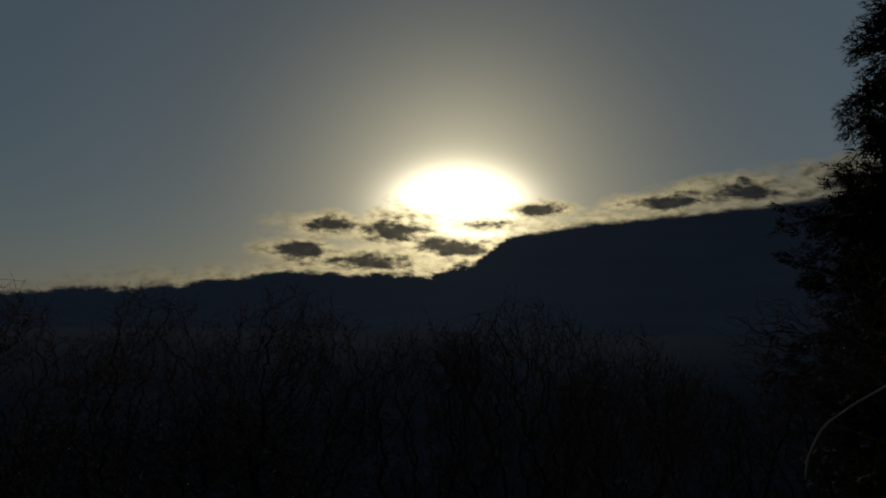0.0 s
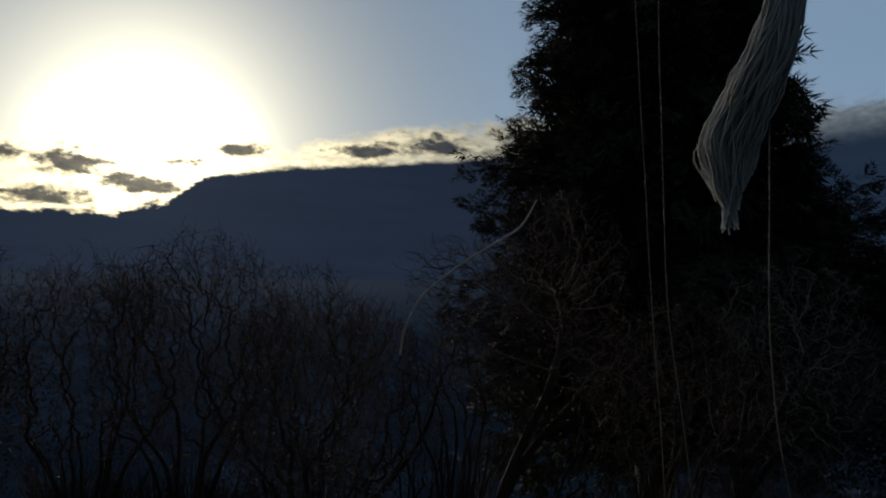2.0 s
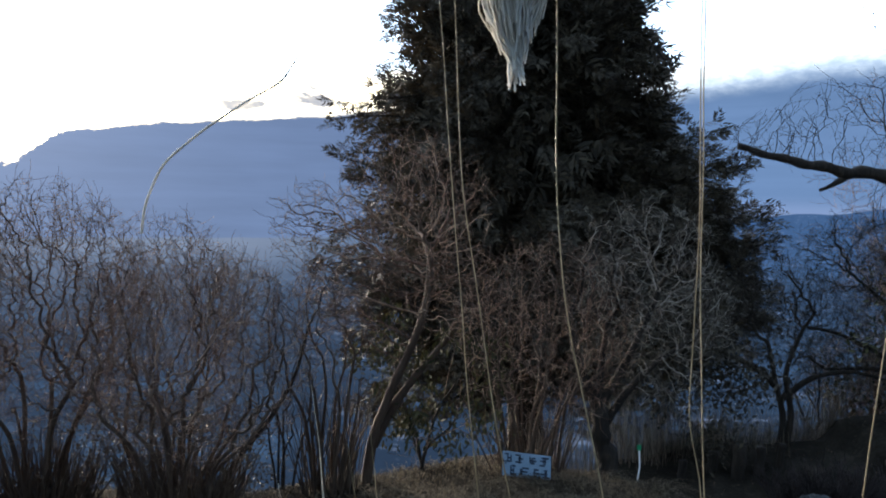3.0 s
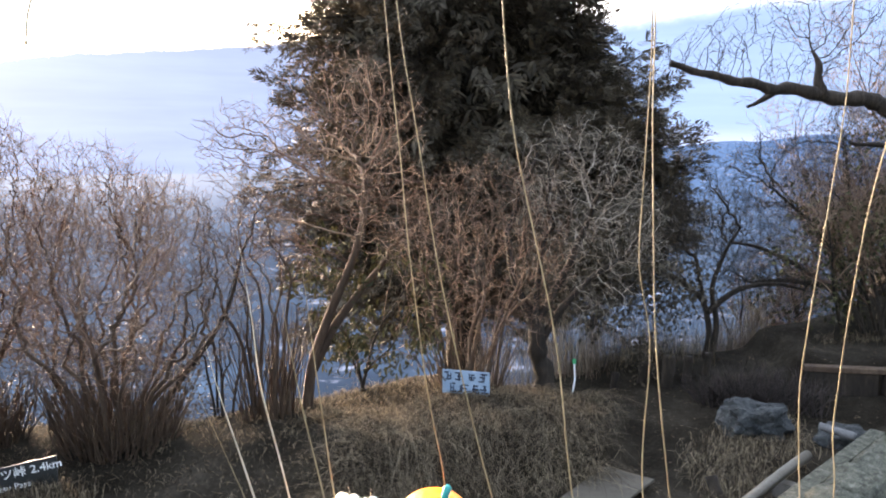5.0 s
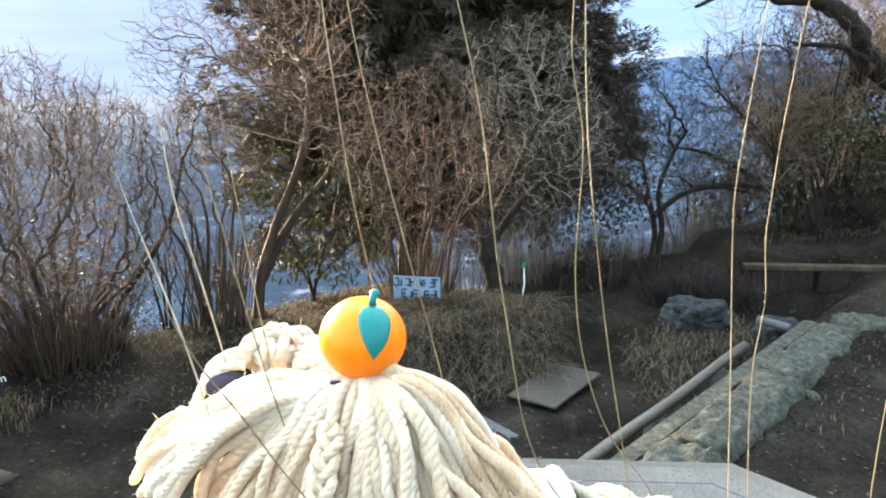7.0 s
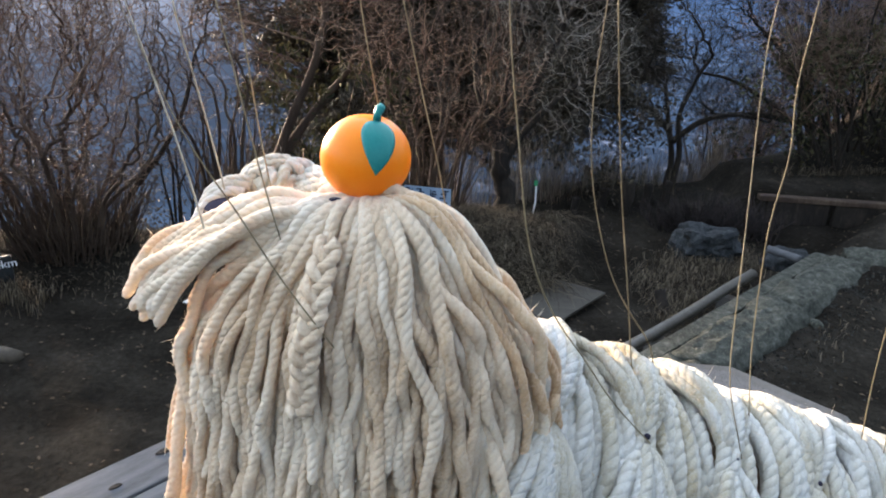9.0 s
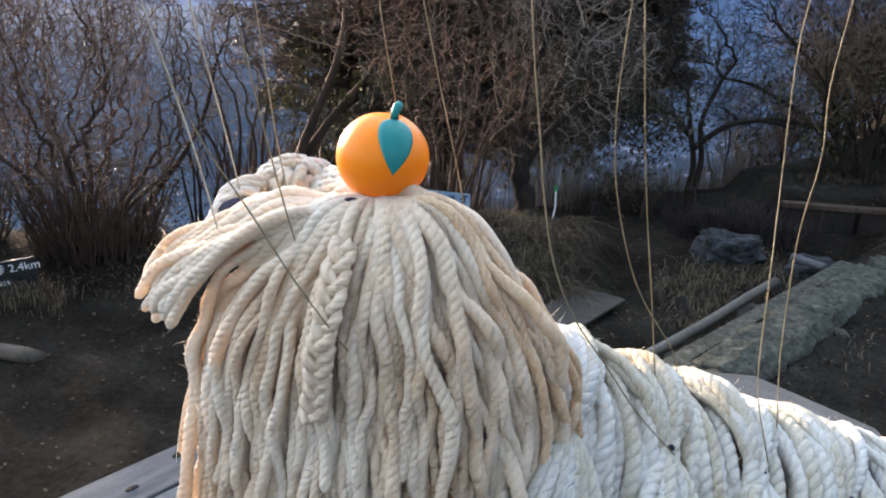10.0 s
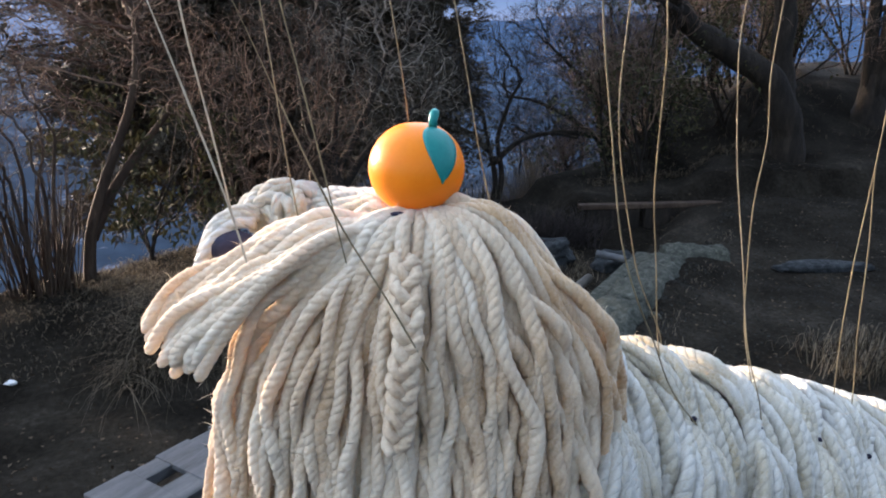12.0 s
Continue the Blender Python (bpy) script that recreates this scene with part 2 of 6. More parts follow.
YARN = surface("cotton_yarn", [(0.60, 0.40, 0.235), (0.74, 0.555, 0.375), (0.82, 0.665, 0.49), (0.86, 0.735, 0.575), (0.88, 0.785, 0.645)], 9, 420, 0.95, 0.6, 0.0018, island=0.16, sheen=0.3, through_light=0.3, twist=0.0074)
TAN_YARN = surface("tan_yarn", [(0.50, 0.285, 0.145), (0.65, 0.43, 0.25), (0.76, 0.57, 0.375), (0.82, 0.675, 0.50)], 14, 420, 0.95, 0.6, 0.0018, island=0.3, sheen=0.3, through_light=0.18, twist=0.0074)
WHITE_YARN = surface("white_yarn", [(0.42, 0.325, 0.19), (0.55, 0.49, 0.375), (0.63, 0.595, 0.52), (0.68, 0.66, 0.61)], 11, 420, 0.95, 0.8, 0.0025, island=0.18, sheen=0.3, through_light=0.18, twist=0.0110)
LOOSE_YARN = surface("loose_yarn", [(0.42, 0.36, 0.27), (0.56, 0.53, 0.47), (0.66, 0.65, 0.62)], 20, 220, 0.95, 0.3, 0.002, island=0.2, sheen=0.2, through_light=0.3)
CORE = surface("gap_shade_brown", [(0.24, 0.155, 0.09), (0.32, 0.22, 0.135), (0.40, 0.29, 0.185)], 20, 200, 0.95, 0.3, 0.002)
THREAD = surface("waxed_thread", [(0.13, 0.096, 0.055), (0.24, 0.185, 0.105), (0.34, 0.275, 0.165)], 30, 200, 0.6, 0.2, 0.001, through_light=0.2)
CORD = surface("cotton_cord", [(0.30, 0.26, 0.19), (0.42, 0.38, 0.30), (0.52, 0.49, 0.42)], 30, 300, 0.9, 0.2, 0.001, through_light=0.2)
ORANGE = surface("orange_plastic", [(0.88, 0.215, 0.006), (0.93, 0.25, 0.010), (0.95, 0.285, 0.016)], 10, 400, 0.38, 0.06, 0.001, through_light=0.12)
TEAL = surface("teal_plastic", [(0.0, 0.15, 0.14), (0.0, 0.185, 0.17), (0.005, 0.22, 0.20)], 10, 300, 0.4, 0.05, 0.001)
SIGNBLACK = surface("black_sign", [(0.012, 0.014, 0.014), (0.02, 0.022, 0.022), (0.03, 0.032, 0.032)], 5, 60, 0.5, 0.1, 0.001)
WHITEPAINT = surface("white_paint", [(0.70, 0.70, 0.68), (0.78, 0.78, 0.76), (0.82, 0.82, 0.80)], 8, 90, 0.6, 0.1, 0.001)
PLATE = surface("pale_blue_plate", [(0.13, 0.21, 0.30), (0.19, 0.28, 0.38), (0.26, 0.35, 0.46)], 6, 60, 0.5, 0.1, 0.001)
INK = surface("dark_ink", [(0.01, 0.015, 0.03), (0.02, 0.03, 0.05), (0.04, 0.05, 0.08)], 8, 80, 0.7, 0.1, 0.001)
PURPLE = surface("dark_felt", [(0.012, 0.011, 0.018), (0.022, 0.020, 0.034), (0.04, 0.036, 0.06)], 20, 200, 0.9, 0.4, 0.002)
GREEN = surface("green_tag", [(0.01, 0.16, 0.06), (0.02, 0.24, 0.10), (0.05, 0.3, 0.14)], 8, 60, 0.6, 0.1, 0.001)
BRUSH = surface("pale_brush", [(0.095, 0.066, 0.046), (0.175, 0.128, 0.092), (0.29, 0.225, 0.168)], 2.0, 30, 0.9, 0.0, island=0.5, through_light=0.15)
DEADBUSH = surface("dead_twigs", [(0.010, 0.0075, 0.007), (0.023, 0.017, 0.0155), (0.046, 0.035, 0.031)], 4, 40, 0.9, 0.3, 0.003, island=0.5)


# ---- mesh helpers ----
def mesh_from(name, verts, faces, material, smooth_shade=True):
    me = bpy.data.meshes.new(name)
    me.from_pydata([tuple(v) for v in verts] if not isinstance(verts, np.ndarray) else verts.tolist(), [], faces if isinstance(faces, list) else faces.tolist())
    for mt in material if isinstance(material, (list, tuple)) else (material,):
        me.materials.append(mt)
    if smooth_shade:
        me.polygons.foreach_set("use_smooth", np.ones(len(me.polygons), dtype=bool))
    me.update()
    return me


def thing(name, me=None, label="", category="", group="", kind="", at=None):
    ob = new(name, me)
    if at is not None:
        ob.matrix_world = at
    return tagged(ob, label, category, group, kind)


def piece(name, me, parent, label="", kind=""):
    ob = new(name, me)
    ob.parent = parent
    return tagged(ob, label, kind=kind)


class Tubes:
    """Gathers many tubes into one mesh."""

    def __init__(self):
        self.v, self.f, self.n, self.uv = [], [], 0, []

    def add(self, pts, radii, sides=5, lobes=0, pitch=0.03, cap=True):
        p = np.asarray(pts, float)
        r = np.broadcast_to(np.asarray(radii, float), (len(p),))
        d = np.gradient(p, axis=0)
        d /= np.linalg.norm(d, axis=1)[:, None] + 1e-12
        ref = np.array([0.0, 0.0, 1.0]) if abs(d[0][2]) < 0.9 else np.array([1.0, 0.0, 0.0])
        u = np.cross(d, ref)
        bad = np.linalg.norm(u, axis=1) < 0.2
        u[bad] = np.cross(d[bad], [0.31, 0.95, 0.0])
        u /= np.linalg.norm(u, axis=1)[:, None] + 1e-12
        for k in range(1, len(u)):
            if u[k] @ u[k - 1] < 0:
                u[k] = -u[k]
        w = np.cross(d, u)
        a = np.arange(sides) * 2 * math.pi / sides
        if lobes:
            s = np.r_[0, np.cumsum(np.linalg.norm(np.diff(p, axis=0), axis=1))]
            ph = s[:, None] * 2 * math.pi / pitch
            rr = r[:, None] * (0.83 + 0.20 * np.abs(np.cos(lobes / 2 * (a[None, :] - ph))) ** 0.7)
        else:
            rr = r[:, None] * np.ones(sides)
        ring = p[:, None, :] + rr[:, :, None] * (np.cos(a)[None, :, None] * u[:, None, :] + np.sin(a)[None, :, None] * w[:, None, :])
        m = len(p)
        self.v.append(ring.reshape(-1, 3))
        i = np.arange(m - 1)[:, None] * sides
        j = np.arange(sides)[None, :]
        k = (j + 1) % sides
        q = np.stack([i + j, i + k, i + sides + k, i + sides + j], -1).reshape(-1, 4) + self.n
        self.f += q.tolist()
        s = np.r_[0, np.cumsum(np.linalg.norm(np.diff(p, axis=0), axis=1))]
        ua, ub = np.broadcast_to(j / sides, (m - 1, sides)), np.broadcast_to((j + 1) / sides, (m - 1, sides))
        sa, sb = np.broadcast_to(s[:-1, None], (m - 1, sides)), np.broadcast_to(s[1:, None], (m - 1, sides))
        self.uv.append(np.stack([ua, sa, ub, sa, ub, sb, ua, sb], -1).reshape(-1))
        if cap:
            self.uv.append(np.zeros(4 * sides))
            self.f.append([self.n + x for x in range(sides)][::-1])
            self.f.append([self.n + (m - 1) * sides + x for x in range(sides)])
        self.n += m * sides

    def mesh(self, name, material):
        me = mesh_from(name, np.concatenate(self.v), self.f, material)
        me.uv_layers.new(name="along").data.foreach_set("uv", np.concatenate(self.uv))
        return me


def scatter(template, faces, mats):
    """Copies of a small template by an array of 4x4 matrices, as one set of vertices and faces."""
    t = np.c_[np.asarray(template, float), np.ones(len(template))]
    v = np.einsum("nij,vj->nvi", mats, t)[:, :, :3].reshape(-1, 3)
    out = []
    base = np.arange(len(mats)) * len(template)
    for f in faces:
        out += (base[:, None] + np.array(f)[None, :]).tolist()
    return v, out


def frames_of(pos, way, up, size):
    """4x4 matrices with y along way."""
    way = way / (np.linalg.norm(way, axis=1)[:, None] + 1e-9)
    x = np.cross(way, up)
    x /= np.linalg.norm(x, axis=1)[:, None] + 1e-9
    z = np.cross(x, way)
    m = np.zeros((len(pos), 4, 4))
    s = np.asarray(size)[:, None]
    m[:, :3, 0], m[:, :3, 1], m[:, :3, 2], m[:, :3, 3], m[:, 3, 3] = x * s, way * s, z * s, pos, 1
    return m


def box(bm, cx, cy, cz, sx, sy, sz, rz=0.0, bevel=0.0, tilt=0.0):
    m = Matrix.Translation((cx, cy, cz)) @ Matrix.Rotation(rz, 4, "Z") @ Matrix.Rotation(tilt, 4, "X") @ Matrix.Diagonal((sx, sy, sz, 1))
    made = bmesh.ops.create_cube(bm, size=1, matrix=m)
    if bevel:
        edges = list({e for v in made["verts"] for e in v.link_edges})
        bmesh.ops.bevel(bm, geom=edges, offset=bevel, segments=2, affect="EDGES", profile=0.6)


def mesh_bm(name, bm, material):
    me = bpy.data.meshes.new(name)
    bm.to_mesh(me)
    bm.free()
    for mt in material if isinstance(material, (list, tuple)) else (material,):
        me.materials.append(mt)
    return me


# ---- the ground ----
def fbm(x, y, s, seed=0.0, octaves=4):
    return noise.fractal(Vector((x * s + seed, y * s - seed, seed * 0.7)), 0.9, 2.0, octaves)


def step(v, lo, hi):
    k = min(1.0, max(0.0, (v - lo) / (hi - lo)))
    return k * k * (3 - 2 * k)


def along(x, pairs):
    if x <= pairs[0][0]:
        return pairs[0][1]
    for (a, va), (b, vb) in zip(pairs, pairs[1:]):
        if x <= b:
            k = (x - a) / (b - a)
            k = k * k * (3 - 2 * k)
            return va + (vb - va) * k
    return pairs[-1][1]


def height(x, y):
    n = 0.8 * x - 0.6 * y
    right = step(n, -1.25, -0.95) * step(x + 0.35 * y, 0.15, 0.5)
    z = 0.2 * right
    # soil and debris washed against the kerb
    off = (0.772 * (x - 0.53) - 0.635 * (y - 2.64)) - 0.27
    z += 0.055 * right * step(off, -0.06, 0.0) * (1 - step(off, 0.02, 0.34)) * (0.7 + 0.6 * noise.noise(Vector((x * 4, y * 4, 2))))
    z += 0.075 * max(0.0, min(y, 9) - 4.0) * step(x, 0.3, 1.0)
    z += 0.20 * step(y - 0.04 * x, 5.62, 5.72) * step(x, 1.9, 2.1) + 0.45 * step(y, 6.2, 8.5) * step(x, 2.4, 4.0)
    # the grassy mound and the strip to its side
    front = along(x, [(-6, 3.6), (-2.5, 3.55), (-1.0, 3.5), (-0.3, 3.85), (0.3, 4.05), (0.7, 4.6)])
    tall = along(x, [(-6, 0.10), (-2.5, 0.14), (-1.6, 0.18), (-0.9, 0.25), (-0.3, 0.31), (0.40, 0.30), (0.80, 0.02)])
    z += tall * step(y, front - 0.05, front + (0.75 if x < -1.2 else 0.5))
    z -= 0.8 * tall * step(y, 4.95, 5.5) * step(x, -0.7, -0.1)
    # the drop behind
    edge = along(x, [(-8, 3.0), (-4.5, 3.6), (-2.5, 4.2), (-1.6, 4.7), (-0.7, 5.1), (-0.2, 5.35), (0.3, 5.9), (1.0, 6.2), (2.2, 6.5), (2.8, 6.8), (3.6, 7.3), (4.6, 9.0), (6, 12), (12, 14)])
    fall = max(0.0, y - edge)
    z -= fall * 0.35 * step(fall, 0, 1.0) + 0.55 * max(0.0, fall - 0.6)
    side = max(0.0, -5.2 - x)
    z -= 0.7 * side
    z += 0.035 * fbm(x, y, 0.9, 3.1) + 0.016 * fbm(x, y, 4.0, 7.7) + 0.007 * fbm(x, y, 15.0, 1.3, 2)
    return max(z, -120.0)


def build_ground():
    radii = [0.0] + [0.25 * 1.0 + 0.06 * k for k in range(120)]
    while radii[-1] < 48:
        radii.append(radii[-1] * 1.045)
    na = 420
    verts, faces = [(0, 1.0, height(0, 1.0))], []
    for r in radii[1:]:
        for k in range(na):
            a = 2 * math.pi * k / na
            x, y = r * math.sin(a), 1.0 + r * math.cos(a)
            verts.append((x, y, height(x, y)))
    for k in range(na):
        faces.append([0, 1 + k, 1 + (k + 1) % na][::-1])
    for i in range(len(radii) - 2):
        for k in range(na):
            p, q = 1 + i * na + k, 1 + i * na + (k + 1) % na
            faces.append([p, q, q + na, p + na][::-1])
    thing("ground", mesh_from("ground", verts, faces, SOIL), "dark trodden earth path with grassy bank on a hilltop", "ground", kind="structure")


def build_backdrop():
    """The valley and the far ridge, some hundreds of metres to kilometres off; a glowing backdrop with haze painted
    into its colour.
    """
    m = bpy.data.materials.new("painted_haze_valley")
    m.use_nodes = True
    t = m.node_tree
    t.nodes.clear()
    geo = t.nodes.new("ShaderNodeNewGeometry").outputs["Position"]
    ln = t.nodes.new("ShaderNodeVectorMath")
    ln.operation = "LENGTH"
    t.links.new(geo, ln.inputs[0])
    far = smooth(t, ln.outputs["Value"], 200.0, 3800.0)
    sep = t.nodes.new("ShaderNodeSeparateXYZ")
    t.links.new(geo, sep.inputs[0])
    # haze painted by distance: paler and bluer further off
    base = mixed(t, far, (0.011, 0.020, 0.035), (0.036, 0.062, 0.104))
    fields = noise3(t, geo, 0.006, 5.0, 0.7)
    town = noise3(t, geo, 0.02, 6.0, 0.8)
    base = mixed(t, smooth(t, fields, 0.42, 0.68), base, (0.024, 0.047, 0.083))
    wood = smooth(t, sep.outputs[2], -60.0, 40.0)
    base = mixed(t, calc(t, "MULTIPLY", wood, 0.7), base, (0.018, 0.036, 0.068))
    # painted sun haze: the valley under the sun is paler than the one away from it
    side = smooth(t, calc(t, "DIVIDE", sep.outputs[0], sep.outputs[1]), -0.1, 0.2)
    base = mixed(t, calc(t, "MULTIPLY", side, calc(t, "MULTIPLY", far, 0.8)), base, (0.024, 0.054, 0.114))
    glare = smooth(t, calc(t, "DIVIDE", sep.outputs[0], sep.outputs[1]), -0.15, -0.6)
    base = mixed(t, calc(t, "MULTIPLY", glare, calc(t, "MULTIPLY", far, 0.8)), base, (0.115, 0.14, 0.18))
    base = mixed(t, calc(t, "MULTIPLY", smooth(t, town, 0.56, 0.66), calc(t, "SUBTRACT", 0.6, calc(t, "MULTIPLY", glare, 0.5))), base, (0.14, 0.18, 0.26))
    # the land emits this colour itself, in place of daylight on it
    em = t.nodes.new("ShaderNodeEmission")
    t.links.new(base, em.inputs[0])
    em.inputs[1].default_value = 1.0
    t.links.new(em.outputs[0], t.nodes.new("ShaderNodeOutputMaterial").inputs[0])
    verts, faces = [], []
    radii = [46 * 1.06 ** k for k in range(80)]
    na = 360
    for r in radii:
        for k in range(na):
            a = 2 * math.pi * k / na
            x, y = r * math.sin(a), r * math.cos(a)
            deg = math.degrees(a) if a < math.pi else math.degrees(a) - 360
            ridge = along(deg, [(-80, 0), (-30, 20), (0, 110), (9, 170), (14, 205), (20, 245), (40, 280), (90, 150)])
            rim = height(46 * math.sin(a), 46 * math.cos(a)) - 0.8
            floor_z = -121 + 14 * fbm(x, y, 0.002, 2.0) + ridge * step(r, 2500, 4300) * (1 + 0.10 * fbm(x, y, 0.0015, 5.0))
            verts.append((x, y, floor_z + (rim - floor_z) * (1 - step(r, 46, 260))))
    for i in range(len(radii) - 1):
        for k in range(na):
            p, q = i * na + k, i * na + (k + 1) % na
            faces.append([p, q, q + na, p + na][::-1])
    thing("backdrop", mesh_from("backdrop", verts, faces, m), "glowing valley with painted blue haze, far towns and long ridge", "landscape", kind="structure")


build_ground()
build_backdrop()


# ---- the table, the bench, the kerb ----
def build_table():
    """A washed-concrete table top with cut corners and an inlaid line, on a drum."""
    z = 0.95
    table = thing("stone_table", None, "speckled washed-concrete picnic table with cut corners", "table", at=Matrix.Translation((0.30, 0.93, height(0.30, 0.93))))
    h = z - height(0.30, 0.93)

    def slab(cut, half_x, half_y, z0, z1, bevel):
        bm = bmesh.new()
        ring = [(half_x, -half_y + cut), (half_x, half_y - cut), (half_x - cut, half_y), (-half_x + cut, half_y), (-half_x, half_y - cut), (-half_x, -half_y + cut), (-half_x + cut, -half_y), (half_x - cut, -half_y)]
        low = [bm.verts.new((x, y, z0)) for x, y in ring]
        high = [bm.verts.new((x, y, z1)) for x, y in ring]
        bm.faces.new(low[::-1])
        bm.faces.new(high)
        for k in range(8):
            bm.faces.new((low[k], low[(k + 1) % 8], high[(k + 1) % 8], high[k]))
        if bevel:
            bmesh.ops.bevel(bm, geom=[e for e in bm.edges if abs(e.verts[0].co.z - z1) < 1e-6 and abs(e.verts[1].co.z - z1) < 1e-6], offset=bevel, segments=3, affect="EDGES", profile=0.5)
        return bm

    top = piece("table_top", mesh_bm("table_top", slab(0.18, 0.47, 0.60, h - 0.09, h - 0.004, 0.008), RIM), table)
    piece("border", mesh_bm("border", slab(0.17, 0.435, 0.565, h - 0.02, h, 0.003), GRANITE), top, "speckled exposed-aggregate border")
    piece("joint", mesh_bm("joint", slab(0.15, 0.37, 0.50, h - 0.01, h + 0.0012, 0.0), INK), top, "dark inlaid joint line")
    piece("panel", mesh_bm("panel", slab(0.147, 0.364, 0.494, h - 0.01, h + 0.0026, 0.002), GRANITE), top, "speckled inner panel")
    bm = bmesh.new()
    bmesh.ops.create_cone(bm, cap_ends=True, segments=40, radius1=0.27, radius2=0.23, depth=h - 0.085, matrix=Matrix.Translation((0, 0, (h - 0.095) / 2)))
    piece("pedestal", mesh_bm("pedestal", bm, RIM), table)


def build_bench():
    bench = thing("wooden_bench", None, "weathered grey plank bench with knots", "bench", at=pose(-1.02, 1.56, 0, 0, 0, 56))
    g = height(-1.02, 1.56)
    for k, (y, w) in enumerate(((-0.085, 0.16), (-0.255, 0.165))):
        bm = bmesh.new()
        box(bm, 0, y - 0.01, 0.425, 0.74, w, 0.05, 0, 0.006)
        for v in bm.verts:
            v.co.z += 0.003 * math.sin(9 * v.co.x + k)
        board = piece("plank", mesh_bm("plank", bm, GREYWOOD), bench)
        for kx, ky, kr in ((0.22, 0.02, 0.016), (0.05, -0.03, 0.011), (-0.2, 0.03, 0.012)):
            bm = bmesh.new()
            bmesh.ops.create_cone(bm, cap_ends=True, segments=14, radius1=kr, radius2=kr * 0.8, depth=0.003, matrix=Matrix.Translation((kx + 0.05 * k, y + ky, 0.4525)) @ Matrix.Diagonal((1.7, 0.8, 1, 1)))
            piece("knot", mesh_bm("knot", bm, BARK), board, "dark knot in the plank")
    for x in (-0.27, 0.27):
        bm = bmesh.new()
        box(bm, x, -0.17, (0.4 + g) / 2, 0.09, 0.26, 0.4 - g + 0.02, 0, 0.008)
        piece("leg", mesh_bm("leg", bm, GREYWOOD), bench)


def build_slatted_seat():
    """A grey slatted seat beside the bench, with open slots between its boards."""
    seat = thing("slatted_seat", None, "weathered grey slatted seat with open slots", "bench", at=pose(-0.79, 1.94, 0, 0, 0, 47))
    g = height(-0.5, 2.2)
    for y, w in ((-0.035, 0.07), (-0.19, 0.10), (-0.345, 0.08)):
        bm = bmesh.new()
        box(bm, 0.36, y, 0.43, 0.72, w, 0.035, 0, 0.005)
        piece("rail", mesh_bm("rail", bm, GREYWOOD), seat)
    for x, w in ((0.07, 0.14), (0.29, 0.12), (0.47, 0.07), (0.65, 0.14)):
        bm = bmesh.new()
        box(bm, x, -0.185, 0.442, w, 0.385 if w > 0.1 else 0.40, 0.018, 0, 0.004)
        piece("slat", mesh_bm("slat", bm, GREYWOOD), seat)
    for x, y in ((0.07, -0.06), (0.65, -0.06), (0.07, -0.32), (0.65, -0.32)):
        bm = bmesh.new()
        box(bm, x, y, (0.415 + g) / 2 - 0.02, 0.07, 0.07, 0.415 - g + 0.04, 0, 0.006)
        piece("leg", mesh_bm("leg", bm, GREYWOOD), seat)


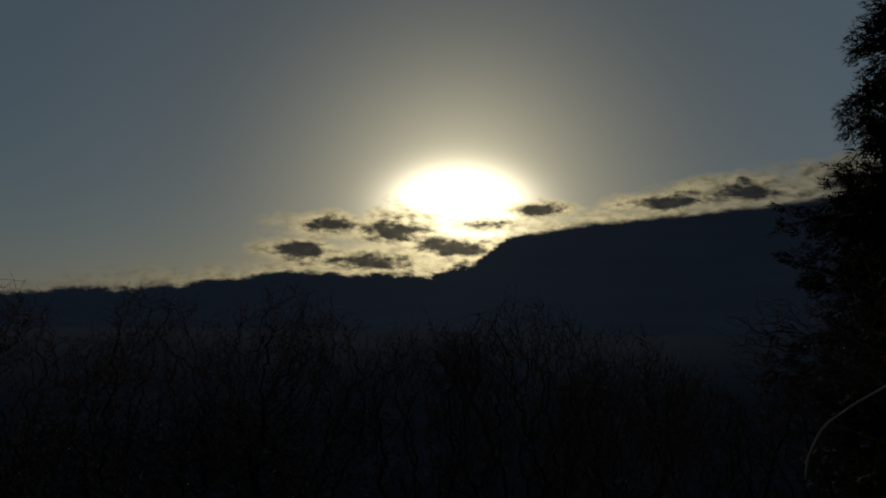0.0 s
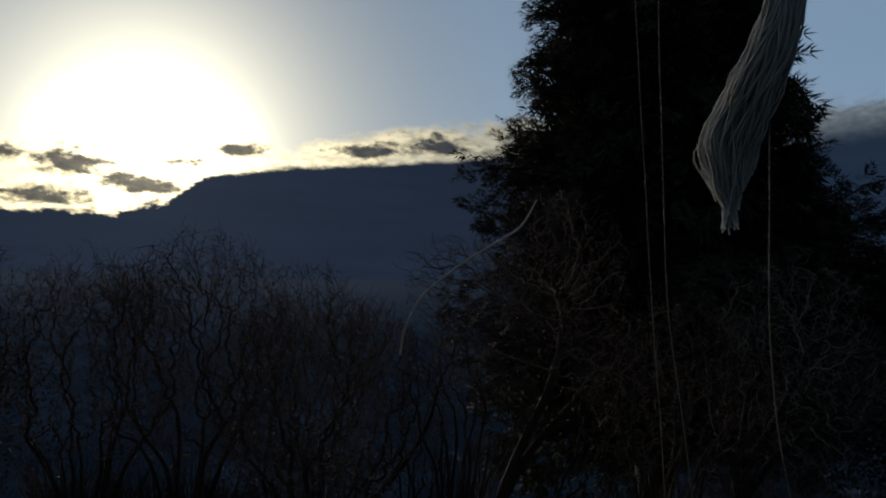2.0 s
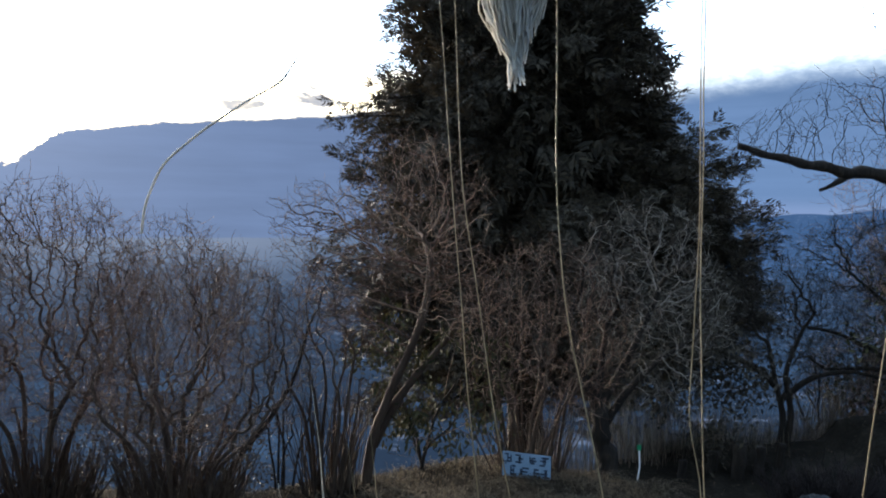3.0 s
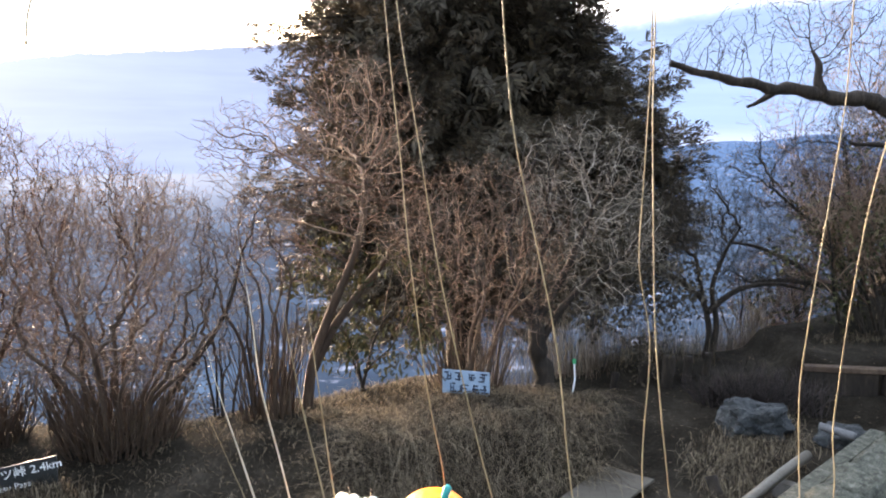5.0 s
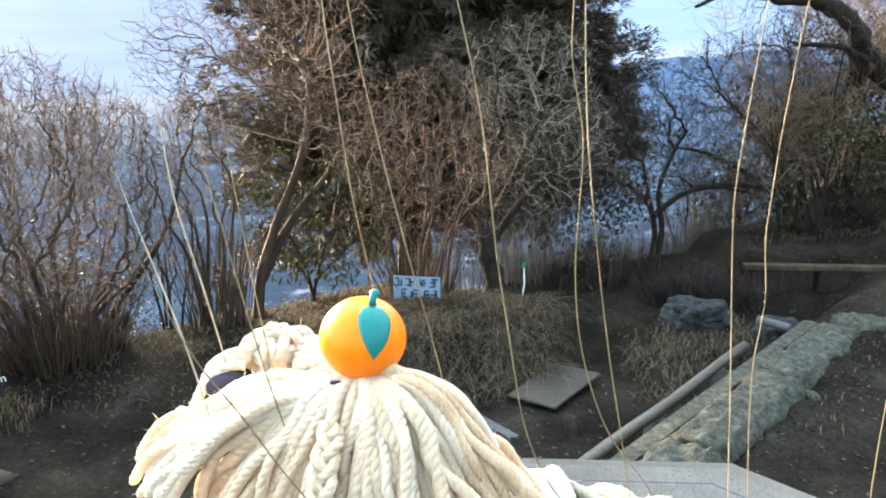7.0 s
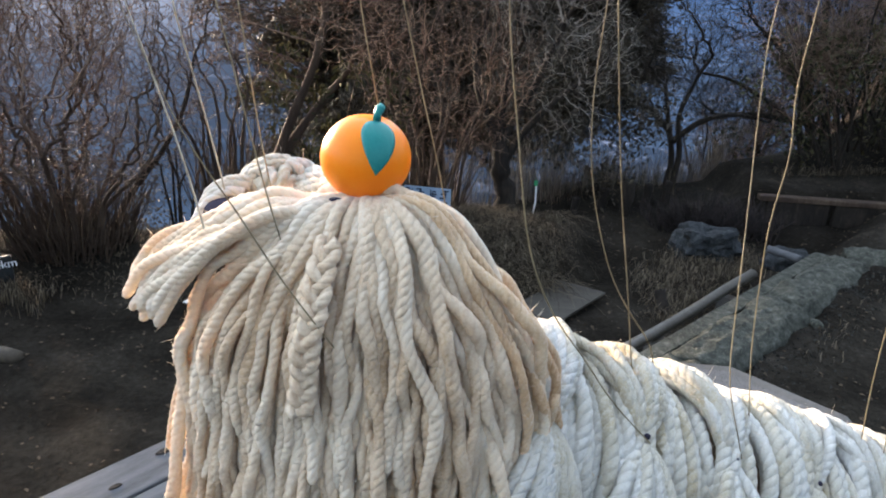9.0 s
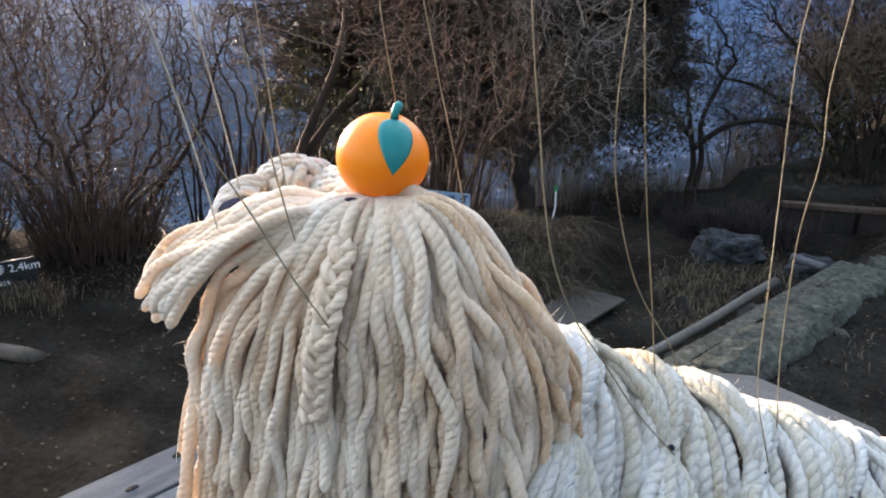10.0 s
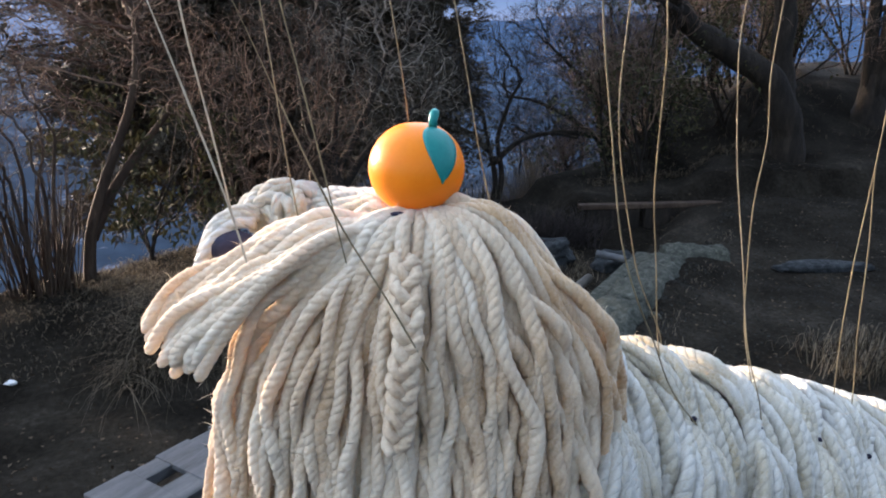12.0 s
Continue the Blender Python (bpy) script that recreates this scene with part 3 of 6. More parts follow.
def build_kerb():
    """A kerb of mortared stones; its line runs along (0.635, 0.772)."""
    rng = random.Random(5)
    kerb = thing("kerb", None, "low mortared stone kerb with lichen and moss", "kerb", kind="structure")

    def stone_mesh(length, width, tall, seed):
        bm = bmesh.new()
        bmesh.ops.create_cube(bm, size=1, matrix=Matrix.Diagonal((width, length, tall, 1)))
        bmesh.ops.subdivide_edges(bm, edges=list(bm.edges), cuts=20, use_grid_fill=True)
        for v in bm.verts:
            # rounded shoulders, then lumps and pits
            v.co.z -= 0.075 * max(0.0, abs(v.co.x) / (width / 2) - 0.62 + 0.25 * noise.noise(v.co * 5)) ** 1.3 * 3 * (v.co.z > 0)
            q = v.co * 7 + Vector((seed * 3.1, seed, 0))
            v.co += 0.022 * Vector((noise.noise(q), noise.noise(q + Vector((5, 0, 0))) * 0.4, noise.noise(q + Vector((0, 7, 0))) * 0.8))
            q = v.co * 26 + Vector((seed, 0, 0))
            v.co += 0.017 * Vector((noise.noise(q), noise.noise(q + Vector((5, 0, 0))) * 0.5, noise.noise(q + Vector((0, 7, 0)))))
            q = v.co * 62 + Vector((0, seed, 0))
            v.co.z += 0.014 * max(-0.3, noise.noise(q))
        me = mesh_bm("stone", bm, STONE)
        me.polygons.foreach_set("use_smooth", np.ones(len(me.polygons), dtype=bool))
        return me

    turn = math.atan2(-0.635, 0.772)
    s = -0.55
    while s < 2.3:
        length = min(rng.uniform(0.7, 1.1), 2.4 - s)
        mid = s + length / 2
        cx, cy = 0.53 + 0.635 * mid + 0.772 * 0.14, 2.64 + 0.772 * mid - 0.635 * 0.14
        ob = piece("stone", stone_mesh(length - 0.008, 0.29, 0.34, s), kerb)
        ob.matrix_world = Matrix.Translation((cx, cy, 0.128)) @ Matrix.Rotation(turn, 4, "Z")
        s += length
    # the cross end of the kerb
    ob = piece("stone", stone_mesh(0.42, 0.26, 0.3, 9.0), kerb)
    ob.matrix_world = Matrix.Translation((2.42, 4.52, 0.135)) @ Matrix.Rotation(math.radians(78), 4, "Z")
    # narrow concrete ledge of the gutter
    bm = bmesh.new()
    for k in range(22):
        mid = -0.5 + k * 0.14
        box(bm, 0.53 + 0.635 * mid - 0.772 * 0.045, 2.64 + 0.772 * mid + 0.635 * 0.045, 0.09, 0.085, 0.142, 0.32, turn, 0.006)
    piece("ledge", mesh_bm("ledge", bm, STONE), kerb, "narrow concrete edge of the gutter")
    # pipe beside it
    tb = Tubes()
    ts = np.linspace(-0.3, 1.0, 14)
    a, b = np.array([0.37, 2.83, 0.135]), np.array([1.60, 4.35, 0.168])
    tb.add([a + (b - a) * q + np.array([0, 0, 0.006 * math.sin(9 * q)]) for q in ts], 0.029, 16)
    thing("drain_pipe", tb.mesh("drain_pipe", PIPE), "grey weathered pipe lying along the gutter", "pipe")
    for k in range(3):
        bm = bmesh.new()
        q = a + (b - a) * (0.0 + 0.42 * k)
        box(bm, q[0], q[1], 0.035, 0.11, 0.07, 0.15, turn, 0.01)
        thing("pipe_block", mesh_bm("pipe_block", bm, RIM), "small concrete block under the drain pipe", "block", "pipe blocks")


build_table()
build_bench()
build_slatted_seat()
build_kerb()


# ---- the puppet ----
def rope_path(points, seg=0.005):
    p = np.asarray(points, float)
    s = np.r_[0, np.cumsum(np.linalg.norm(np.diff(p, axis=0), axis=1))]
    m = max(4, int(s[-1] / seg))
    q = np.linspace(0, s[-1], m)
    out = np.stack([np.interp(q, s, p[:, k]) for k in range(3)], 1)
    for _ in range(6):
        out[1:-1] = 0.5 * out[1:-1] + 0.25 * (out[:-2] + out[2:])
    return out


def wobble(p, rng, amount, scale=14.0):
    o = Vector((rng.uniform(0, 50), rng.uniform(0, 50), rng.uniform(0, 50)))
    out = p.copy()
    for k, q in enumerate(p):
        w = noise.noise_vector(Vector(q) * scale + o)
        f = min(1.0, k / (0.3 * len(p)))
        out[k] += np.array(w) * amount * f
    return out


CROWN = np.array([-0.055, 0.568, 1.541])


def build_puppet():
    """A shaggy toy of cotton mop yarn, as one mesh."""
    rng = random.Random(11)
    tb, white, tan = Tubes(), Tubes(), Tubes()

    def lock(phi, reach, rise, hang, out=1.0, r=0.0062, lift=0.0, target=tb, flare=0.0, sway=0.0, fine=False):
        # from the crown over the dome, then straight down; flat to the front, a steeper cone to the far side
        rx = 0.149 if math.sin(phi) < 0 else 0.156 if math.cos(phi) > 0 else 0.146
        ry = 0.076 if math.cos(phi) > 0 else 0.058
        cone = 0.15 + 0.38 * max(0.0, math.sin(phi))
        pts = []
        for k in range(11):
            th = radians(3 + 87 * k / 10) * reach
            f = math.sin(th)
            drop = rise * (cone * f ** 1.15 * 0.97 + (1 - cone) * (1 - math.cos(th)))
            pts.append(CROWN + np.array([math.sin(phi + sway * f) * rx * f * out, -math.cos(phi + sway * f) * ry * f * out, -drop + lift + max(0.0, math.sin(phi)) * min(1.0, max(0.0, 0.45 + 1.5 * math.cos(phi))) * (0.008 * f + 0.024 * math.exp(-((f - 0.42) / 0.22) ** 2)) + 0.011 * math.exp(-((f - 0.3) / 0.16) ** 2) - (0.035 * f if math.cos(phi) < 0 else 0.0)]))
        e = pts[-1]
        for k in range(1, 9):
            pts.append(e + np.array([math.sin(phi) * flare * k / 8 + sway * 0.05 * k / 8, -math.cos(phi) * flare * k / 8, -hang * k / 8]))
        p = wobble(rope_path(pts, 0.0062), rng, 0.019, 9.0)
        p = wobble(p, rng, 0.0068, 28.0)
        if fine:
            p = rope_path(p, 0.0022)
        n = len(p)
        rad = np.full(n, r * rng.uniform(0.85, 1.15))
        rad[-3:] *= (0.95, 0.8, 0.45)
        rad *= 1 + 0.10 * np.sin(np.arange(n) * (0.4 if fine else 1.0) * rng.uniform(0.25, 0.6) + rng.uniform(0, 6))
        if target is tb and 0.95 < phi < 2.4 and rng.random() < 0.6:
            target = tan
        if fine:
            target.add(p, rad * 1.08, 12, lobes=3, pitch=0.0222)
        else:
            target.add(p, rad, 8)

    # the curtain of yarn, in layers
    for layer, (count, out, drop, r) in enumerate(((92, 1.0, 0.0, 0.0043), (88, 0.94, -0.006, 0.0043), (76, 0.87, -0.012, 0.0047), (60, 0.78, -0.019, 0.0058))):
        for k in range(count):
            u = (k + rng.uniform(-0.4, 0.4)) / count
            # even across the front, then round both sides
            phi = math.asin(max(-1.0, min(1.0, -1.0 + 2.0 * (u - 0.14) / 0.62))) if 0.14 < u < 0.76 else (-1.57 - (0.14 - u) * 6.5 if u <= 0.14 else 1.57 + (u - 0.76) * 5.5)
            hang = rng.uniform(0.24, 0.30) if abs(phi) < 1.0 else rng.uniform(0.10, 0.2)
            lock(phi, 1.0, 0.15 + 0.025 * rng.random(), hang, out * rng.uniform(0.93, 1.06), r, drop, flare=0.012, sway=rng.gauss(0, 0.10), fine=layer < 2)
    # locks crossing from the crown, some thick and pale
    for k in range(36):
        phi = math.asin(rng.uniform(-1.0, 1.0)) if k < 29 else rng.uniform(1.5, 1.9)
        lock(phi, 1.0, 0.14, rng.uniform(0.06, 0.26), rng.uniform(1.02, 1.08), rng.choice((0.0041, 0.0046, 0.0052)), 0.003, flare=0.012, sway=rng.gauss(0, 0.2), fine=True)
    # short tufts heaped at the crown, behind the toy
    for k in range(14):
        phi = rng.uniform(1.3, 3.6)
        lock(phi, 0.75, 0.13, rng.uniform(0.02, 0.06), rng.uniform(0.7, 0.95), 0.0056, 0.012, flare=0.01, sway=rng.gauss(0, 0.2))
    # the braid hanging down the front
    base = CROWN + np.array([-0.016, -0.026, -0.010])
    for s in range(3):
        pts = []
        for k in range(90):
            q = k / 89
            a = 2 * math.pi * (q * 3.6 + s / 3)
            y = -0.046 * math.sin(min(1, q * 1.8) * math.pi / 2) - 0.014
            pts.append(base + np.array([0.0078 * math.sin(a) - 0.014 * q, y - 0.003 + 0.0042 * math.sin(2 * a), -0.008 - 0.125 * q]))
        tb.add(wobble(rope_path(pts, 0.0026), rng, 0.003, 30.0), 0.0046, 12, lobes=3, pitch=0.0222)
    # the fringe that stands out to one side
    for k in range(22):
        q = 0.72 * k / 21
        tip = np.array([-0.262 + 0.042 * q + rng.uniform(-0.008, 0.016), 0.585 - 0.070 * q, 1.458 - 0.020 * q + rng.uniform(-0.016, 0.012)])
        mid = np.array([-0.192 + 0.045 * q, 0.585 - 0.075 * q, 1.517 - 0.012 * q])
        root = CROWN + np.array([-0.03, 0.02 - 0.05 * q, -0.004])
        pts = [root, root * 0.55 + mid * 0.45 + np.array([0, 0, 0.012]), mid, mid * 0.45 + tip * 0.55 + np.array([-0.012, 0, 0.004]), tip]
        p = rope_path(wobble(rope_path(pts), rng, 0.014), 0.0026)
        rad = np.full(len(p), rng.uniform(0.0043, 0.0054))
        rad[-3:] *= (0.95, 0.85, 0.5)
        tb.add(p, rad, 12, lobes=3, pitch=0.0222)
    # the knotted bun behind
    for k in range(46):
        a, e = rng.uniform(0, 6.283), rng.uniform(-0.7, 1.4)
        c = np.array([-0.155 + 0.028 * math.cos(a) * math.cos(e), 0.680 + 0.024 * math.sin(a) * math.cos(e), 1.519 + 0.017 * math.sin(e)])
        tip = rng.uniform(0, 3.1)
        size = rng.uniform(0.010, 0.017)
        pts = []
        for j in range(22):
            w = 2 * math.pi * j / 21 * 1.05 + k * 1.9
            pts.append(c + np.array([size * math.cos(w) * math.cos(tip), size * math.cos(w) * math.sin(tip), 0.8 * size * math.sin(w)]))
        white.add(rope_path(pts, 0.0026), 0.0054 * rng.uniform(0.9, 1.15), 12, lobes=3, pitch=0.033)
    # its loose end curls down, two strands run on to the crown
    for k in range(3):
        pts = [(-0.177 - 0.003 * k, 0.668 - 0.008 * k, 1.528 - 0.004 * k), (-0.197, 0.659 - 0.006 * k, 1.531 - 0.004 * k), (-0.216, 0.652 - 0.006 * k, 1.521 - 0.005 * k), (-0.226 - 0.002 * k, 0.648 - 0.006 * k, 1.497 - 0.006 * k)]
        white.add(rope_path(pts, 0.0026), 0.0050, 12, lobes=3, pitch=0.033)
    for k in range(7):
        pts = [(-0.145 + 0.004 * k, 0.680 - 0.010 * k, 1.530 - 0.002 * k), (-0.115, 0.660 - 0.010 * k, 1.544 - 0.003 * k), (-0.085, 0.64 - 0.008 * k, 1.546), (-0.062, 0.60 - 0.004 * k, 1.535)]
        white.add(wobble(rope_path(pts, 0.0026), rng, 0.006, 20.0), 0.0052, 12, lobes=3, pitch=0.033)
    # the back: loops over a round body
    ax0, ax1 = np.array([0.03, 0.61, 1.292]), np.array([0.59, 0.785, 1.078])
    along_body = (ax1 - ax0) / np.linalg.norm(ax1 - ax0)
    across = np.cross(along_body, (0, 0, 1))
    across /= np.linalg.norm(across)
    upward = np.cross(across, along_body)
    def skin(q, ang, h):
        swell = 1.0 + 0.05 * abs(math.sin(q * math.pi * 7))
        return ax0 + (ax1 - ax0) * q + (across * math.cos(ang) * 0.92 + upward * math.sin(ang)) * ((0.119 - 0.016 * q) * swell + h)

    span = np.linalg.norm(ax1 - ax0)
    # hoops of yarn laid side by side over the back
    for k in range(92):
        q = (k + rng.uniform(-0.25, 0.25)) / 91
        tall = rng.uniform(-0.008, 0.016) * (0.5 + 0.5 * abs(math.sin(k * 0.55)))
        lean = rng.gauss(0, 0.012)
        pts = [skin(q + lean * math.sin(math.radians(-75 + 260 * j / 15)), radians(-75 + 260 * j / 15), -0.006 + tall * max(0.0, math.sin(radians(-75 + 260 * j / 15))) ** 2) for j in range(16)]
        white.add(rope_path(wobble(rope_path(pts, 0.008), rng, 0.008, 15.0), 0.0034), 0.0072 * rng.uniform(0.85, 1.15), 12, lobes=3, pitch=0.033)
    # long loops gathered into a row of knots along the flank, fanning up over the back and down
    ties = []
    for i in range(7):
        q0 = (i + 0.27 + rng.uniform(-0.06, 0.06)) / 6.0
        a0 = radians(50 + rng.uniform(-5, 5))
        ties.append(skin(q0, a0, 0.004))
        for j in range(36):
            upper = j < 20
            side = (j - 9.5) / 9.5 if upper else (j - 27.5) / 7.5
            far = q0 + (side * 0.060 + rng.gauss(0, 0.008)) / span
            a1 = radians(rng.uniform(140, 165)) if upper else radians(rng.uniform(-75, -55))
            tall = rng.uniform(-0.002, 0.016)
            pts = []
            for m in range(15):
                w = m / 14
                pts.append(skin(q0 + (far - q0) * min(1.0, 1.5 * w) ** 0.75, a0 + (a1 - a0) * w, -0.006 + tall * math.sin(math.pi * min(1.0, 1.15 * w)) + 0.010 * min(1.0, 5 * w)))
            white.add(wobble(rope_path(pts, 0.0032), rng, 0.005, 22.0), 0.0060 * rng.uniform(0.75, 1.15), 12, lobes=3, pitch=0.036, cap=False)
    # four legs of hanging yarn that reach the table
    for lx, ly in ((-0.10, 0.55), (0.06, 0.66), (0.42, 0.72), (0.50, 0.82)):
        for k in range(12):
            a = 2 * math.pi * k / 12
            pts = [(lx + 0.03 * math.cos(a), ly + 0.03 * math.sin(a), (1.22 if lx < 0.3 else 1.08)), (lx + 0.042 * math.cos(a), ly + 0.042 * math.sin(a), 1.05), (lx + 0.04 * math.cos(a), ly + 0.04 * math.sin(a), 0.958)]
            white.add(rope_path(pts, 0.02), 0.010, 7)
    # loose fibres
    rope_v = np.concatenate(tb.v + white.v + tan.v)
    pick = np.random.RandomState(3).choice(len(rope_v), 18000)
    rs = np.random.RandomState(4)
    fv, ff = [], []
    cen = np.array([0.0, 0.62, 1.3])
    for i in pick:
        p = rope_v[i]
        d = rs.normal(size=3) + 0.6 * (p - cen) / (np.linalg.norm(p - cen) + 1e-6)
        d /= np.linalg.norm(d)
        ln = 0.003 + 0.012 * rs.uniform() ** 2
        s = np.cross(d, rs.normal(size=3))
        s *= 0.00021 / (np.linalg.norm(s) + 1e-9)
        bend = rs.normal(size=3) * 0.3 * ln
        n = len(fv)
        fv += [p - s, p + s, p + d * ln * 0.6 + bend * 0.3 + s, p + d * ln * 0.6 + bend * 0.3 - s, p + d * ln + bend]
        ff += [[n, n + 1, n + 2, n + 3], [n + 3, n + 2, n + 4]]
    # an inner head and body, added so that no gap shows through; their brown paints the shade between ropes
    v1, v2 = np.concatenate(tb.v), np.concatenate(white.v + tan.v)
    f1, f2 = tb.f, [[a + len(v1) for a in f] for f in white.f] + [[a + len(v1) + white.n for a in f] for f in tan.f]
    f3 = [[a + len(v1) + len(v2) for a in f] for f in ff]
    bm = bmesh.new()
    bmesh.ops.create_uvsphere(bm, u_segments=24, v_segments=16, radius=1, matrix=Matrix.Translation((-0.055, 0.575, 1.385)) @ Matrix.Diagonal((0.112, 0.052, 0.14, 1)))
    turn = Matrix((along_body, across, upward)).transposed().to_4x4()
    bmesh.ops.create_uvsphere(bm, u_segments=24, v_segments=16, radius=1, matrix=Matrix.Translation((ax0 + ax1) / 2) @ turn @ Matrix.Diagonal((0.33, 0.085, 0.085, 1)))
    n4 = len(v1) + len(v2) + len(fv)
    v4 = [tuple(v.co) for v in bm.verts]
    f4 = [[n4 + v.index for v in f.verts] for f in bm.faces]
    bm.free()
    # the dark felt patch by the bun
    bm = bmesh.new()
    bmesh.ops.create_uvsphere(bm, u_segments=20, v_segments=12, radius=1, matrix=Matrix.Translation((-0.200, 0.642, 1.503)) @ Matrix.Diagonal((0.020, 0.014, 0.014, 1)))
    # dark ties at the gathered knots and under the toy
    bmesh.ops.create_icosphere(bm, subdivisions=2, radius=0.0026, matrix=Matrix.Translation((-0.073, 0.553, 1.5475)) @ Matrix.Diagonal((2.2, 1, 0.7, 1)))
    for c in ties:
        bmesh.ops.create_icosphere(bm, subdivisions=2, radius=0.0030, matrix=Matrix.Translation(c))
    n5 = n4 + len(v4)
    v5 = [tuple(v.co) for v in bm.verts]
    f5 = [[n5 + v.index for v in f.verts] for f in bm.faces]
    bm.free()
    verts = np.concatenate([v1, v2, np.array(fv), np.array(v4), np.array(v5)])
    me = mesh_from("yarn_puppet", verts, f1 + f2 + f3 + f4 + f5, (YARN, WHITE_YARN, PURPLE, CORE, TAN_YARN))
    slot = np.zeros(len(me.polygons), dtype=np.int32)
    slot[len(f1):len(f1) + len(f2)] = 1
    slot[len(f1) + len(white.f):len(f1) + len(f2)] = 4
    slot[len(f1) + len(f2) + len(f3) + len(f4):] = 2
    slot[len(f1) + len(f2) + len(f3):len(f1) + len(f2) + len(f3) + len(f4)] = 3
    me.polygons.foreach_set("material_index", slot)
    uv = np.concatenate(tb.uv + white.uv + tan.uv)
    me.uv_layers.new(name="along").data.foreach_set("uv", np.r_[uv, np.zeros(2 * len(me.loops) - len(uv))])
    base = Matrix.Translation((0.1, 0.66, 0.95))
    me.transform(base.inverted())
    thing("yarn_puppet", me, "shaggy toy puppet of cream cotton mop yarn on strings", "puppet", at=base)


def build_orange():
    r = 0.0365
    at = pose(-0.055, 0.582, 1.5760, 0, 0, 0)
    bm = bmesh.new()
    bmesh.ops.create_uvsphere(bm, u_segments=64, v_segments=40, radius=r)
    for v in bm.verts:
        v.co.z *= 0.955
        k = max(0.0, v.co.z / r - 0.9) * 10
        v.co.z -= 0.002 * k
    me = mesh_bm("toy_orange", bm, ORANGE)
    me.polygons.foreach_set("use_smooth", np.ones(len(me.polygons), dtype=bool))
    ob = thing("toy_orange", me, "shiny orange plastic toy fruit with a teal leaf", "toy", at=at)
    # the leaf lies on the skin, its stalk at the top
    turn = Euler((radians(0), radians(9), radians(24)))
    verts, faces = [], []
    nu, nv = 18, 9
    for lay in (1.0, 0.965):
        for i in range(nu):
            q = i / (nu - 1)
            half = 0.0137 * (math.sin(math.pi * min(1, q * 1.02) ** 0.72)) ** 0.85 + 0.0002
            for j in range(nv):
                s = (j / (nv - 1) * 2 - 1) * half
                lat = radians(66 - 76 * q)
                lon = s / (r * max(0.25, math.cos(lat)))
                bulge = r * lay * (1.022 + 0.018 * (1 - (2 * j / (nv - 1) - 1) ** 2))
                verts.append((bulge * math.cos(lat) * math.sin(lon), -bulge * math.cos(lat) * math.cos(lon), bulge * math.sin(lat) * 0.96))
    m = nu * nv
    for i in range(nu - 1):
        for j in range(nv - 1):
            a = i * nv + j
            faces.append([a, a + 1, a + nv + 1, a + nv])
            faces.append([m + a, m + a + nv, m + a + nv + 1, m + a + 1])
    rim = [j for j in range(nv)] + [i * nv + nv - 1 for i in range(1, nu)] + [(nu - 1) * nv + j for j in range(nv - 2, -1, -1)] + [i * nv for i in range(nu - 2, 0, -1)]
    for k in range(len(rim)):
        a, b = rim[k], rim[(k + 1) % len(rim)]
        faces.append([b, a, m + a, m + b])
    me = mesh_from("leaf", verts, faces, TEAL)
    me.transform(turn.to_matrix().to_4x4())
    piece("leaf", me, ob, "teal plastic leaf")
    tb = Tubes()
    pts = [Vector(p) for p in ((0, -0.0145, 0.0325), (0.000, -0.0135, 0.0375), (0.0015, -0.0118, 0.0415), (0.0035, -0.0105, 0.0440))]
    tb.add([turn.to_matrix() @ p for p in pts], (0.0034, 0.0032, 0.0038, 0.0028), 12)
    piece("stalk", tb.mesh("stalk", TEAL), ob, "teal plastic stalk")


